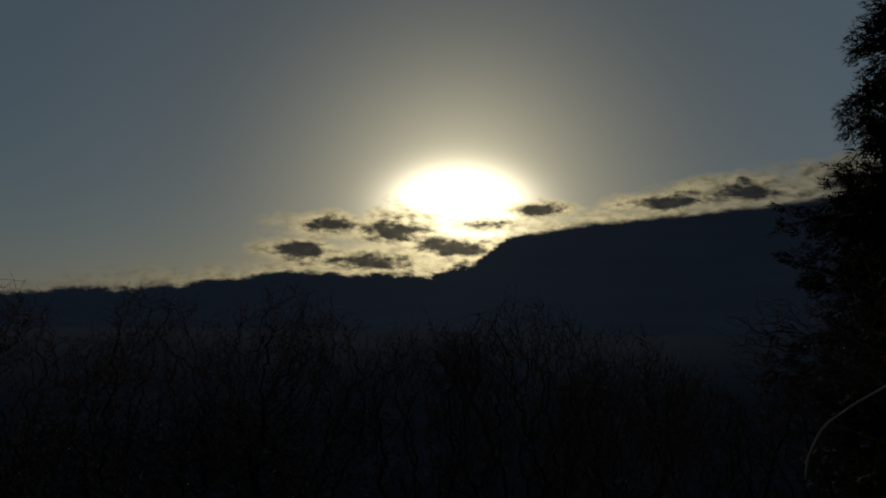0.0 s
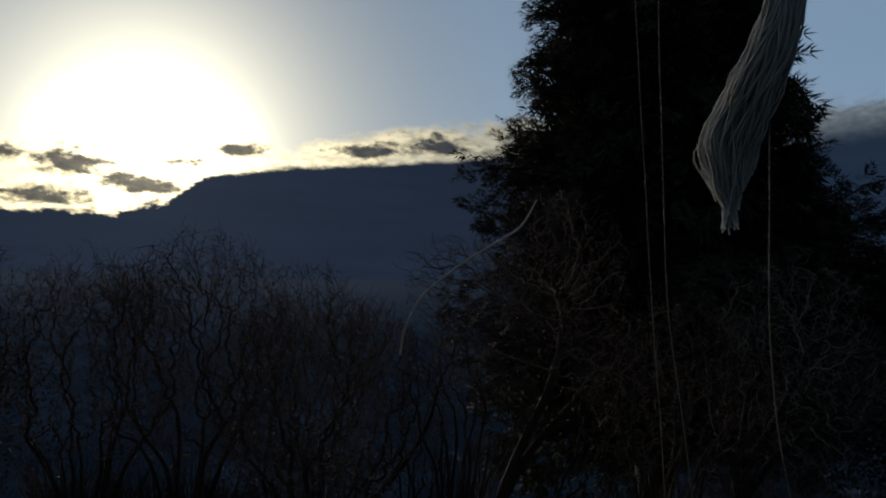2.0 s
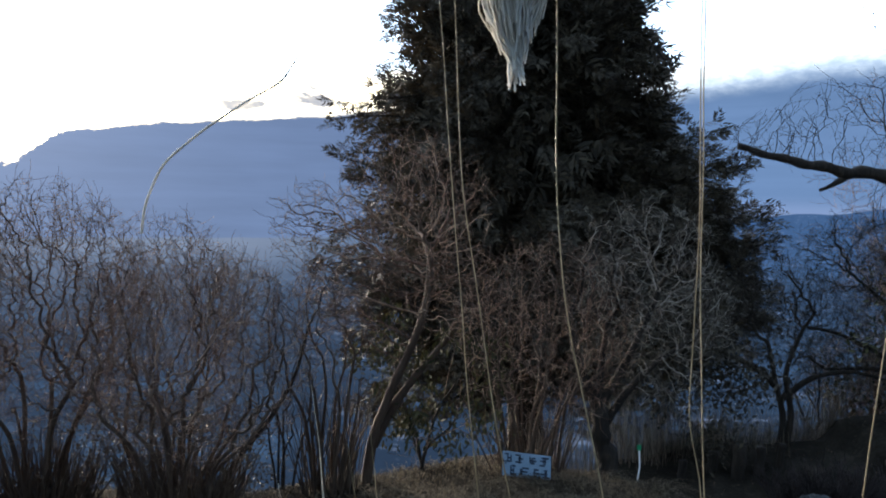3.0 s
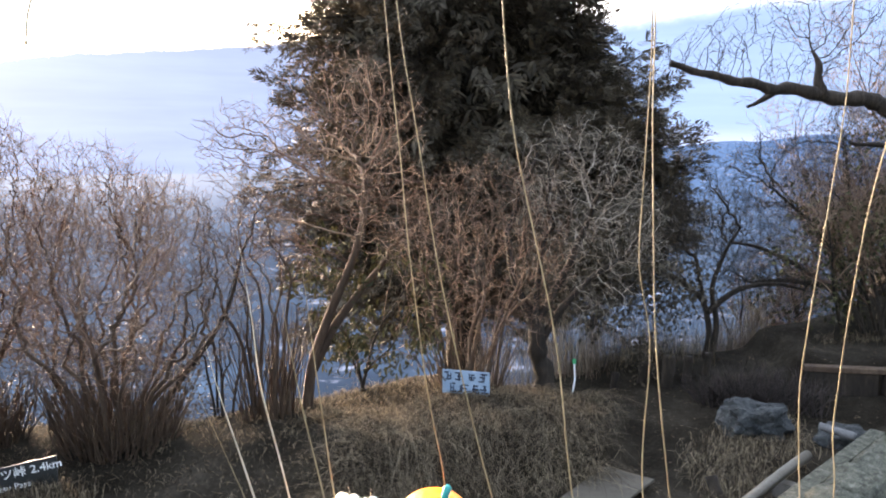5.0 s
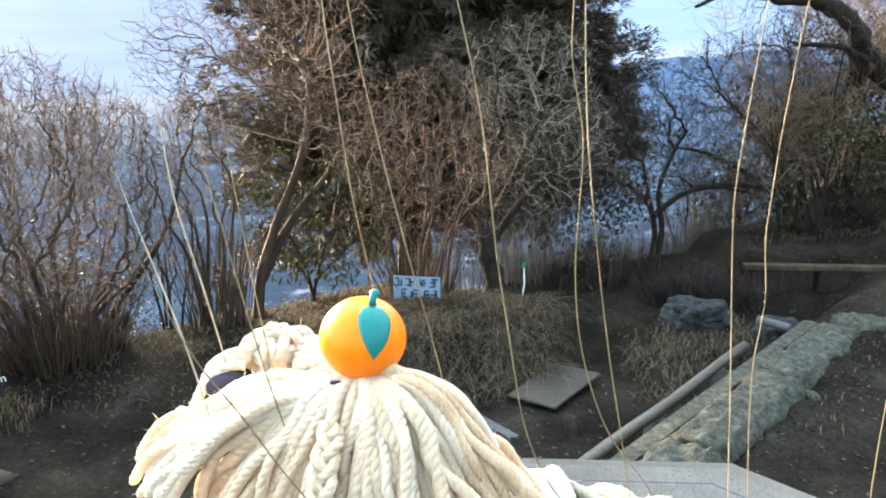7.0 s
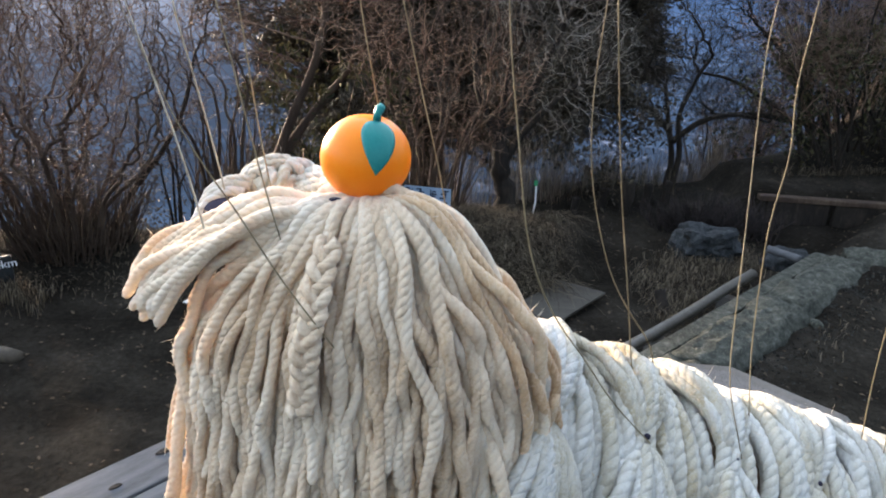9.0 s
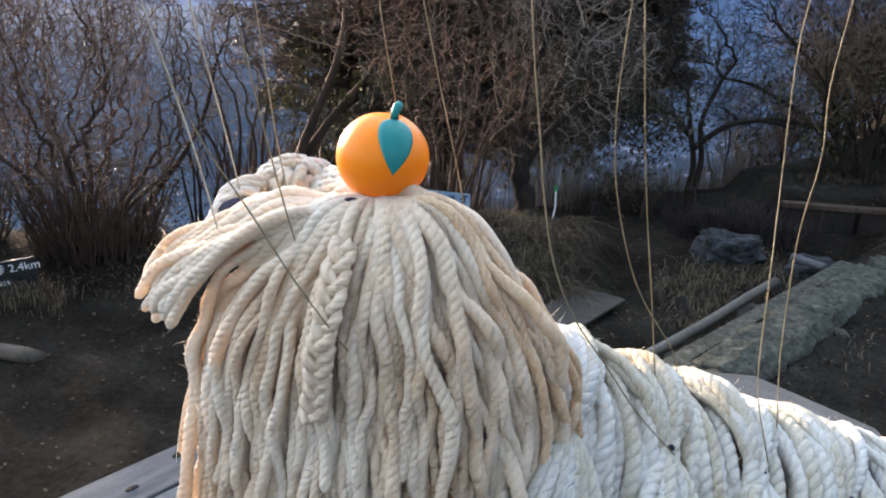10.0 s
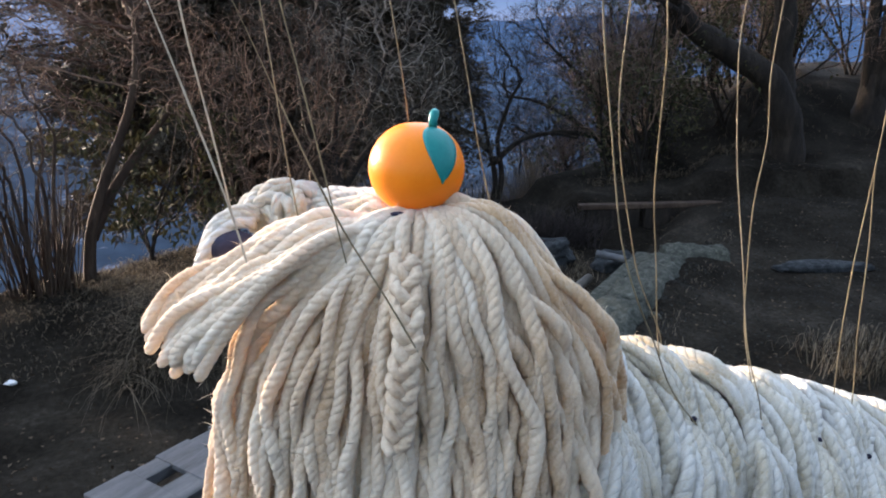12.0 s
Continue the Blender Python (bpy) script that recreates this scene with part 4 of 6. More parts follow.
def build_strings():
    """The puppet's strings, from the toy up past the camera's view."""
    rng = random.Random(8)
    lines = [
        [(-0.050, 0.638, 1.560), (-0.054, 0.636, 1.609), (-0.062, 0.624, 1.655), (-0.070, 0.624, 1.698), (-0.081, 0.624, 1.80), (-0.103, 0.624, 2.02), (-0.140, 0.61, 2.5)],
        [(0.014, 0.60, 1.515), (-0.002, 0.604, 1.584), (-0.013, 0.59, 1.63), (-0.029, 0.58, 1.704), (-0.048, 0.58, 1.79), (-0.083, 0.57, 2.01), (-0.11, 0.58, 2.5)],
        [(0.216, 0.59, 1.318), (0.17, 0.57, 1.37), (0.15, 0.555, 1.40), (0.125, 0.53, 1.445), (0.10, 0.508, 1.48), (0.078, 0.50, 1.53), (0.066, 0.50, 1.60), (0.057, 0.50, 1.66), (0.046, 0.50, 1.765), (0.012, 0.50, 1.92), (0.004, 0.50, 2.0), (-0.01, 0.52, 2.5)],
        [(0.225, 0.70, 1.33), (0.222, 0.70, 1.37), (0.19, 0.67, 1.415), (0.162, 0.65, 1.46), (0.142, 0.63, 1.515), (0.131, 0.63, 1.56), (0.126, 0.635, 1.62), (0.128, 0.63, 1.70), (0.130, 0.63, 1.745), (0.115, 0.63, 1.80), (0.118, 0.63, 1.85), (0.118, 0.61, 1.99), (0.11, 0.60, 2.5)],
        [(0.217, 0.592, 1.318), (0.198, 0.615, 1.335), (0.19, 0.645, 1.37), (0.184, 0.642, 1.41), (0.172, 0.63, 1.47), (0.158, 0.62, 1.54), (0.146, 0.595, 1.60), (0.132, 0.565, 1.67), (0.124, 0.57, 1.75), (0.121, 0.58, 1.80), (0.119, 0.60, 1.99), (0.114, 0.60, 2.5)],
        [(0.312, 0.64, 1.265), (0.285, 0.615, 1.34), (0.275, 0.63, 1.37), (0.28, 0.66, 1.45), (0.284, 0.68, 1.49), (0.290, 0.71, 1.55), (0.287, 0.73, 1.67), (0.296, 0.72, 1.80), (0.315, 0.73, 1.95), (0.32, 0.73, 2.5)],
        [(0.315, 0.645, 1.27), (0.32, 0.69, 1.33), (0.320, 0.71, 1.37), (0.315, 0.71, 1.45), (0.313, 0.71, 1.51), (0.322, 0.71, 1.58), (0.312, 0.71, 1.63), (0.317, 0.71, 1.67), (0.320, 0.71, 1.73), (0.330, 0.71, 1.83), (0.352, 0.71, 1.95), (0.36, 0.71, 2.5)],
        [(0.471, 0.72, 1.185), (0.457, 0.72, 1.24), (0.452, 0.72, 1.30), (0.450, 0.72, 1.36), (0.453, 0.72, 1.46), (0.456, 0.72, 1.533), (0.461, 0.72, 1.61), (0.47, 0.72, 2.5)],
        [(0.473, 0.715, 1.185), (0.482, 0.72, 1.225), (0.480, 0.72, 1.27), (0.471, 0.72, 1.343), (0.469, 0.72, 1.411), (0.466, 0.72, 1.464), (0.458, 0.72, 1.533), (0.463, 0.722, 1.61), (0.474, 0.72, 2.5)],
        [(0.012, 0.505, 1.32), (-0.040, 0.508, 1.413), (-0.079, 0.470, 1.493), (-0.092, 0.460, 1.519), (-0.120, 0.458, 1.566), (-0.127, 0.447, 1.584), (-0.137, 0.432, 1.61), (-0.167, 0.43, 1.687), (-0.19, 0.43, 1.74)],
        [(-0.172, 0.556, 1.455), (-0.176, 0.556, 1.478), (-0.184, 0.553, 1.528), (-0.190, 0.553, 1.557), (-0.200, 0.557, 1.585), (-0.214, 0.555, 1.633), (-0.224, 0.555, 1.668), (-0.233, 0.555, 1.693), (-0.245, 0.555, 1.74)],
        [(-0.197, 0.645, 1.51), (-0.199, 0.644, 1.530), (-0.208, 0.634, 1.589), (-0.216, 0.624, 1.644), (-0.222, 0.612, 1.69), (-0.225, 0.61, 1.748), (-0.232, 0.60, 1.82)],
        [(-0.144, 0.62, 1.52), (-0.149, 0.615, 1.559), (-0.155, 0.613, 1.602), (-0.159, 0.608, 1.647), (-0.166, 0.61, 1.70), (-0.178, 0.61, 1.80)],
        [(-0.109, 0.535, 1.505), (-0.112, 0.535, 1.514), (-0.121, 0.525, 1.562), (-0.128, 0.523, 1.593), (-0.148, 0.52, 1.693), (-0.165, 0.52, 1.79)],
    ]
    for k, pts in enumerate(lines):
        p = wobble(rope_path(pts, 0.012), rng, 0.0016, 9.0)
        tb = Tubes()
        # a string whose top is free thins out to a frayed tip
        fray = np.ones(len(p)) if pts[-1][2] > 2 else np.clip((len(p) - np.arange(len(p))) / (0.4 * len(p)), 0.2, 1)
        tb.add(p, (0.0008 if k in (10, 11) else 0.0006) * fray, 6)
        thing("puppet_string", tb.mesh("puppet_string", CORD if k in (10, 11) else THREAD), "thin tan waxed puppet string hanging taut" if k not in (10, 11) else "pale twisted cotton puppet string hanging taut", "string", "puppet strings")
    # the yarn tassel that hangs above
    tassel = thing("yarn_tassel", None, "loose white yarn tassel hanging among the strings", "tassel", at=Matrix.Translation((-0.012, 0.50, 2.112)))
    down = np.array([-0.03, 0.53, 2.1])
    tb = Tubes()
    for k in range(420):
        a, q = rng.uniform(0, 6.28), rng.uniform(0, 1) ** 0.5
        o = np.array([math.cos(a), math.sin(a), 0.3 * math.cos(a)]) * 0.024 * q
        end = rng.uniform(0.35, 1.0) if k % 6 else rng.uniform(1.0, 1.5)
        pts = [np.array([-0.002, 0.53, 2.30]) + o * 0.45, np.array([-0.012, 0.53, 2.235]) + o * 0.7, np.array([-0.033, 0.53, 2.18]) + o, np.array([-0.052, 0.53, 2.135]) + o * 1.05, np.array([-0.046, 0.53, 2.135 - 0.045 * end]) + o * (1.15 - end)]
        tb.add(wobble(rope_path(pts, 0.008) - down, rng, 0.008, 26.0), 0.0008, 4, cap=False)
    piece("fringe", tb.mesh("fringe", LOOSE_YARN), tassel, kind="stuff")
    tb = Tubes()
    tb.add(np.array([(-0.002, 0.53, 2.28), (0.0, 0.53, 2.31), (0.002, 0.53, 2.5)]) - down, 0.0012, 6)
    piece("cord", tb.mesh("cord", THREAD), tassel, "thin cord")
    tb = Tubes()
    p = rope_path([(-0.283, 0.41, 1.965), (-0.281, 0.41, 1.985), (-0.268, 0.412, 2.015), (-0.24, 0.42, 2.04), (-0.205, 0.43, 2.065), (-0.19, 0.44, 2.075), (-0.18, 0.45, 2.10)], 0.004)
    tb.add(p, 0.0009 * np.clip((2.11 - p[:, 2]) / 0.03, 0.10, 1), 6)
    thing("loose_thread", tb.mesh("loose_thread", LOOSE_YARN), "stray pale thread curling in the light", "thread")


build_puppet()
build_orange()
build_strings()


# ---- trees and shrubs ----
def grow(paths, p, d, length, r, level, rng, spec):
    """One limb and, along it, the next ones. spec: a row for each level of (segments, wander, upward pull, children, spread, child length, child radius)."""
    seg, wander, lift, kids, spread, cl, cr = spec[level]
    pts, rad, dirs = [p], [r], [d]
    for k in range(seg):
        d = (d + Vector((rng.gauss(0, wander), rng.gauss(0, wander), rng.gauss(0, wander) + lift))).normalized()
        p = p + d * (length / seg)
        pts.append(p)
        rad.append(r * (1 - (0.72 if level < len(spec) - 1 else 0.85) * (k + 1) / seg))
        dirs.append(d)
    paths.append((level, pts, rad))
    if level + 1 < len(spec):
        for k in range(kids):
            f = 0.25 + 0.75 * (k + rng.random()) / kids
            i = min(seg, max(1, round(f * seg)))
            side = Vector((rng.gauss(0, 1), rng.gauss(0, 1), rng.gauss(0, 1))).cross(dirs[i])
            if side.length < 1e-3:
                continue
            nd = (dirs[i] + side.normalized() * spread * rng.uniform(0.6, 1.4)).normalized()
            grow(paths, pts[i], nd, length * cl * rng.uniform(0.6, 1.25) * (1.15 - 0.4 * f), rad[i] * cr, level + 1, rng, spec)


SHRUB = [(10, 0.13, 0.05, 7, 0.6, 0.42, 0.6), (6, 0.24, 0.05, 6, 0.75, 0.55, 0.62), (4, 0.30, 0.04, 5, 0.8, 0.55, 0.68), (2, 0.34, 0.02, 0, 0, 0, 0)]
TREE = [(11, 0.17, 0.05, 8, 0.75, 0.55, 0.6), (7, 0.27, 0.03, 6, 0.8, 0.52, 0.6), (5, 0.32, 0.02, 5, 0.85, 0.5, 0.65), (2, 0.34, 0.0, 0, 0, 0, 0)]

CROOKED = [(13, 0.20, 0.10, 6, 0.55, 0.40, 0.6), (7, 0.32, 0.08, 5, 0.75, 0.50, 0.6), (5, 0.38, 0.04, 3, 0.85, 0.55, 0.68), (3, 0.42, 0.0, 0, 0, 0, 0)]
SHOOT = [(6, 0.09, 0.03, 2, 0.35, 0.5, 0.6), (4, 0.2, 0.05, 0, 0, 0, 0)]


def sides_at(level):
    return (7, 4, 3, 3)[min(level, 3)]


def bare_shrub(name, base, stems, spec, rng_seed, label, bark, twig, category="shrub", group=""):
    """stems: rows of (lean x, lean y, length, radius, spread of the foot)."""
    rng = random.Random(rng_seed)
    x, y = base
    z = height(x, y) - 0.04
    ob = thing(name, None, label, category, group, at=Matrix.Translation((x, y, z)))
    fine = Tubes()
    for lx, ly, length, r, foot in stems:
        paths = []
        p = Vector((rng.uniform(-foot, foot), rng.uniform(-foot, foot) * 0.6, 0))
        grow(paths, p, Vector((lx, ly, 1)).normalized(), length, r, 0, rng, spec if length > 1.05 else SHOOT)
        tb = Tubes()
        for level, pts, rad in paths:
            if level == 0:
                tb.add([tuple(q) for q in pts], [max(v, 0.0022) for v in rad], 8 if r > 0.012 else 5)
            else:
                fine.add([tuple(q) for q in pts], [max(v, 0.0016) for v in rad], sides_at(level), cap=False)
        piece("stem", tb.mesh("stem", bark), ob)
    tw = piece("crown", fine.mesh("crown", twig), ob, "dense bare twigs")
    tagged(tw, kind="stuff")
    return ob


def fan(count, rng, lean_lo, lean_hi, len_lo, len_hi, r_lo, r_hi, foot, depth=0.25):
    return [(rng.uniform(lean_lo, lean_hi), rng.uniform(-depth, depth), rng.uniform(len_lo, len_hi), rng.uniform(r_lo, r_hi), foot) for _ in range(count)]


def colonise(starts, cloud, step, reach, kill, seed, wander=0.28, lift=0.05, rounds=70):
    """Limbs that grow from the given lines towards a cloud of points. Gives the nodes, their parents and thicknesses."""
    rs = np.random.RandomState(seed)
    pos, par = [], []
    for line in starts:
        p = rope_path(line, step)
        for k, q in enumerate(p):
            par.append(-1 if k == 0 else len(pos) - 1)
            pos.append(q)
    pos, par = np.array(pos), np.array(par)
    cloud = np.asarray(cloud, float)
    gap = np.linalg.norm(cloud[:, None, :] - pos[None], axis=2)
    near, far = gap.argmin(1), gap.min(1)
    for _ in range(rounds):
        keep = far > kill
        cloud, near, far = cloud[keep], near[keep], far[keep]
        on = far < reach
        if not on.any():
            break
        pull = np.zeros((len(pos), 3))
        np.add.at(pull, near[on], (cloud[on] - pos[near[on]]) / far[on][:, None])
        tips = np.unique(near[on])
        d = pull[tips]
        d /= np.linalg.norm(d, axis=1)[:, None] + 1e-9
        d += rs.normal(size=d.shape) * wander + (0, 0, lift)
        d /= np.linalg.norm(d, axis=1)[:, None] + 1e-9
        fresh = pos[tips] + d * step
        gap = np.linalg.norm(cloud[:, None, :] - fresh[None], axis=2)
        best = gap.min(1)
        closer = best < far
        near[closer], far[closer] = gap.argmin(1)[closer] + len(pos), best[closer]
        pos, par = np.concatenate([pos, fresh]), np.concatenate([par, tips])
    thick = np.zeros(len(pos))
    for k in range(len(pos) - 1, -1, -1):
        thick[k] = max(thick[k], 0.0017 ** 2.3)
        if par[k] >= 0:
            thick[par[k]] += thick[k]
    return pos, par, thick ** (1 / 2.3)


def blob(rs, n, centre, half, hollow=0.0):
    d = rs.normal(size=(n, 3))
    d /= np.linalg.norm(d, axis=1)[:, None]
    r = (hollow ** 3 + (1 - hollow ** 3) * rs.uniform(size=n)) ** (1 / 3)
    return np.asarray(centre) + d * r[:, None] * np.asarray(half)


def crowned(name, base, starts, blobs, seed, label, bark, twig, category="shrub", group="", step=0.045, reach=0.45, kill=0.075, least=0.008, twigs=0.8, shoots=None, wander=0.28, lift=0.05):
    """A bare tree or shrub: starts are lines from the foot, blobs are rows of (count, centre, half axes), all in the world."""
    rs = np.random.RandomState(seed)
    z = height(*base) - 0.04
    o = np.array([base[0], base[1], z])
    ob = thing(name, None, label, category, group, at=Matrix.Translation(o))
    cloud = np.concatenate([blob(rs, n, c, h, 0.35) for n, c, h in blobs])
    pos, par, thick = colonise(starts, cloud, step, reach, kill, seed, wander, lift)
    pos = pos - o
    kids = [[] for _ in pos]
    for k, p in enumerate(par):
        if p >= 0:
            kids[p].append(k)
    fine = Tubes()
    first = [k for k in range(len(pos)) if par[k] < 0]
    queue = [(k, True) for k in first]
    while queue:
        k, root = queue.pop()
        line = [k] if par[k] < 0 else [par[k], k]
        while kids[k]:
            order = sorted(kids[k], key=lambda c: -thick[c])
            queue += [(c, False) for c in order[1:]]
            k = order[0]
            line.append(k)
        r = thick[line]
        if par[line[0]] >= 0 or not root:
            r = np.minimum(r, thick[line[1]])
        if root:
            r = np.maximum(r, np.linspace(least, 0.002, len(r)))
            tb = Tubes()
            tb.add(pos[line], r, 8)
            piece("stem", tb.mesh("stem", bark), ob)
        elif len(line) > 1:
            fine.add(pos[line], r, 6 if r[0] > 0.010 else 4 if r[0] > 0.004 else 3, cap=False)
    # short side twigs on the thin wood
    for k in range(len(pos)):
        if par[k] < 0 or thick[k] > 0.006:
            continue
        for _ in range(int(twigs + rs.uniform())):
            d = pos[k] - pos[par[k]]
            d = d / (np.linalg.norm(d) + 1e-9) + rs.normal(size=3) * 0.75 + (0, 0, 0.15)
            d /= np.linalg.norm(d)
            ln = rs.uniform(0.05, 0.14)
            mid = pos[k] + d * ln * 0.5 + rs.normal(size=3) * 0.010
            fine.add([pos[k], mid, pos[k] + d * ln + rs.normal(size=3) * 0.018], [0.0017, 0.0014, 0.0009], 3, cap=False)
    tagged(piece("crown", fine.mesh("crown", twig), ob, "dense bare twigs"), kind="stuff")
    if shoots:
        count, foot, lo, hi, spread = shoots
        tb = Tubes()
        for _ in range(count):
            a, q = rs.uniform(0, 6.283), rs.uniform() ** 0.5
            x, y = foot * q * math.cos(a), foot * 0.7 * q * math.sin(a)
            ln = rs.uniform(lo, hi)
            lean = np.array([x / foot * spread + rs.normal() * 0.12, y / foot * spread + rs.normal() * 0.12, 1.0])
            tb.add([np.array([x, y, 0.0]), np.array([x, y, 0.0]) + lean * ln * 0.5 + rs.normal(size=3) * 0.02, np.array([x, y, 0.0]) + lean * ln + rs.normal(size=3) * 0.04], [rs.uniform(0.003, 0.007), 0.004, 0.0015], 4, cap=False)
        tagged(piece("undergrowth", tb.mesh("undergrowth", bark), ob, "dark crowded shoots at the foot"), kind="stuff")
    return ob


def vase(rng, base, z, count, foot, top, spread, deep, lean=0.0):
    """Lines that rise from a foot and curve outwards."""
    out = []
    for k in range(count):
        a = 2 * math.pi * (k + rng.random()) / count
        fx, fy = foot * math.cos(a) * rng.uniform(0.2, 1), foot * 0.7 * math.sin(a) * rng.uniform(0.2, 1)
        q = rng.uniform(0.35, 1.0)
        ex, ey, h = spread * math.cos(a) * q + lean, deep * math.sin(a) * q, top * rng.uniform(0.75, 1.1)
        b = Vector((base[0], base[1], z))
        out.append([tuple(b + Vector((fx, fy, 0))), tuple(b + Vector((fx + 0.22 * (ex - fx), fy + 0.22 * (ey - fy), 0.4 * h))), tuple(b + Vector((fx + 0.55 * (ex - fx) + rng.gauss(0, 0.03), fy + 0.55 * (ey - fy), 0.75 * h))), tuple(b + Vector((ex, ey, h)))])
    return out


def leaf_cloud(points, spread, count, size, rng_seed, flat=0.5):
    """Small pointed leaves round given points."""
    rs = np.random.RandomState(rng_seed)
    pts = np.asarray(points)
    pos = pts[rs.randint(0, len(pts), count)] + rs.normal(size=(count, 3)) * spread
    way = rs.normal(size=(count, 3))
    way[:, 2] -= 0.2
    up = rs.normal(size=(count, 3)) * flat + np.array([0, 0, 1.0])
    m = frames_of(pos, way, up, rs.uniform(0.6, 1.3, count) * size)
    return scatter([(0, 0, 0), (0.22, 0.4, 0.04), (0, 1, 0), (-0.22, 0.4, 0.04)], [(0, 1, 2), (0, 2, 3)], m)


def build_conifer():
    rng = random.Random(21)
    rs = np.random.RandomState(22)
    bx, by = -0.92, 9.05
    z0 = height(bx, by) - 0.1
    tree = thing("conifer", None, "tall dense dark-green conifer with drooping sprays", "tree", at=Matrix.Translation((bx, by, z0)))
    tall = 11.5 - z0
    tb = Tubes()
    tb.add([(0.04 * math.sin(k), 0.03 * math.cos(2 * k), tall * k / 16) for k in range(17)], [0.26 * (1 - k / 16.5) ** 0.8 for k in range(17)], 12)
    piece("trunk", tb.mesh("trunk", BARK), tree)
    limbs = Tubes()
    pos, way, size = [], [], []
    count, more = 480, 70
    for k in range(count + more):
        q = (k + rng.random()) / count if k < count else 0.2
        top = 0.25 + 11.0 * q ** 1.25 if k < count else rng.uniform(1.3, 3.1)
        a = rng.uniform(0, 2 * math.pi) if k < count else rng.uniform(-0.9, 0.5)
        reach = along(top, [(0.3, 1.7), (1.2, 2.35), (2.3, 2.45), (3.3, 2.35), (5.0, 1.80), (6.5, 1.55), (9.0, 0.9), (11.3, 0.15)])
        reach *= 0.98 + 0.30 * noise.noise(Vector((math.cos(a) * 1.5, math.sin(a) * 1.5, top * 1.1))) + rng.uniform(-0.10, 0.06)
        if math.cos(a) > 0:
            reach *= 1.0 + along(top, [(0.3, 0.0), (0.6, 0.22), (1.9, 0.20), (2.9, -0.22), (4.5, -0.34), (9.0, -0.2)]) * math.cos(a)
        d = Vector((math.cos(a), math.sin(a), rng.uniform(-0.1, 0.45))).normalized()
        p = Vector((0, 0, top - z0 - 0.15 * reach))
        pts = [p.copy()]
        n = 8
        for j in range(n):
            d = (d + Vector((rng.gauss(0, 0.10), rng.gauss(0, 0.10), rng.gauss(-0.03, 0.06)))).normalized()
            p = p + d * reach / n
            pts.append(p.copy())
        limbs.add([tuple(v) for v in pts], [0.026 * (1 - j / (n + 0.6)) * (1.15 - q) + 0.004 for j in range(n + 1)], 4, cap=False)
        for j in range(3, n + 1):
            for _ in range(int(4 + 11 * (j / n) ** 1.5) + (4 if k >= count else 0)):
                side = Vector((-d.y, d.x, 0)) * rng.gauss(0, 0.7)
                w = (d * rng.uniform(0.2, 1.1) + side + Vector((0, 0, rng.uniform(-0.55, 0.5)))).normalized()
                o = pts[j - 1].lerp(pts[j], rng.random()) + Vector((rng.gauss(0, 0.07), rng.gauss(0, 0.07), rng.gauss(0, 0.09)))
                pos.append(tuple(o))
                way.append(tuple(w))
                size.append(rng.uniform(0.11, 0.22))
    # the inner shaded foliage
    for k in range(13000):
        top = 0.3 + 10.2 * rng.random() ** 1.2
        a = rng.uniform(0, 6.283)
        r = along(top, [(0.3, 1.7), (1.2, 2.35), (2.3, 2.45), (3.3, 2.35), (5.0, 1.80), (6.5, 1.55), (9.0, 0.9), (11.3, 0.15)]) * rng.uniform(0.15, 0.72)
        pos.append((r * math.cos(a), r * math.sin(a), top - z0))
        way.append((math.cos(a) * 0.5 + rng.gauss(0, 0.5), math.sin(a) * 0.5 + rng.gauss(0, 0.5), rng.uniform(-1.0, 0.6)))
        size.append(rng.uniform(0.24, 0.38))
    tagged(piece("branchwork", limbs.mesh("branchwork", BARK), tree), kind="stuff")
    # a spray: a stalk with tufts to both sides
    tv, tf = [], []
    trs = random.Random(4)
    for k in range(7):
        y = 0.02 + 0.90 * k / 7
        for s in (-1, 1):
            ln = 0.52 * (1.05 - y * 0.7) * trs.uniform(0.7, 1.2)
            n = len(tv)
            zt = trs.uniform(-0.22, 0.22)
            tv += [(0.0, y - 0.05, 0.0), (s * ln * 0.45, y + 0.01, zt * 0.5 + 0.02), (s * ln * 0.8, y + ln * 0.8, zt)]
            tf.append((n, n + 1, n + 2))
    n = len(tv)
    tv += [(-0.06, 0.75, 0.0), (0.06, 0.75, 0.0), (0.0, 1.2, -0.02)]
    tf.append((n, n + 1, n + 2))
    up = np.tile([0, 0, 1.0], (len(pos), 1)) + rs.normal(size=(len(pos), 3)) * 0.8
    v, f = scatter(tv, tf, frames_of(np.array(pos), np.array(way), up, np.array(size)))
    tagged(piece("foliage", mesh_from("foliage", v, f, NEEDLE, False), tree, "dark needle sprays"), kind="stuff")


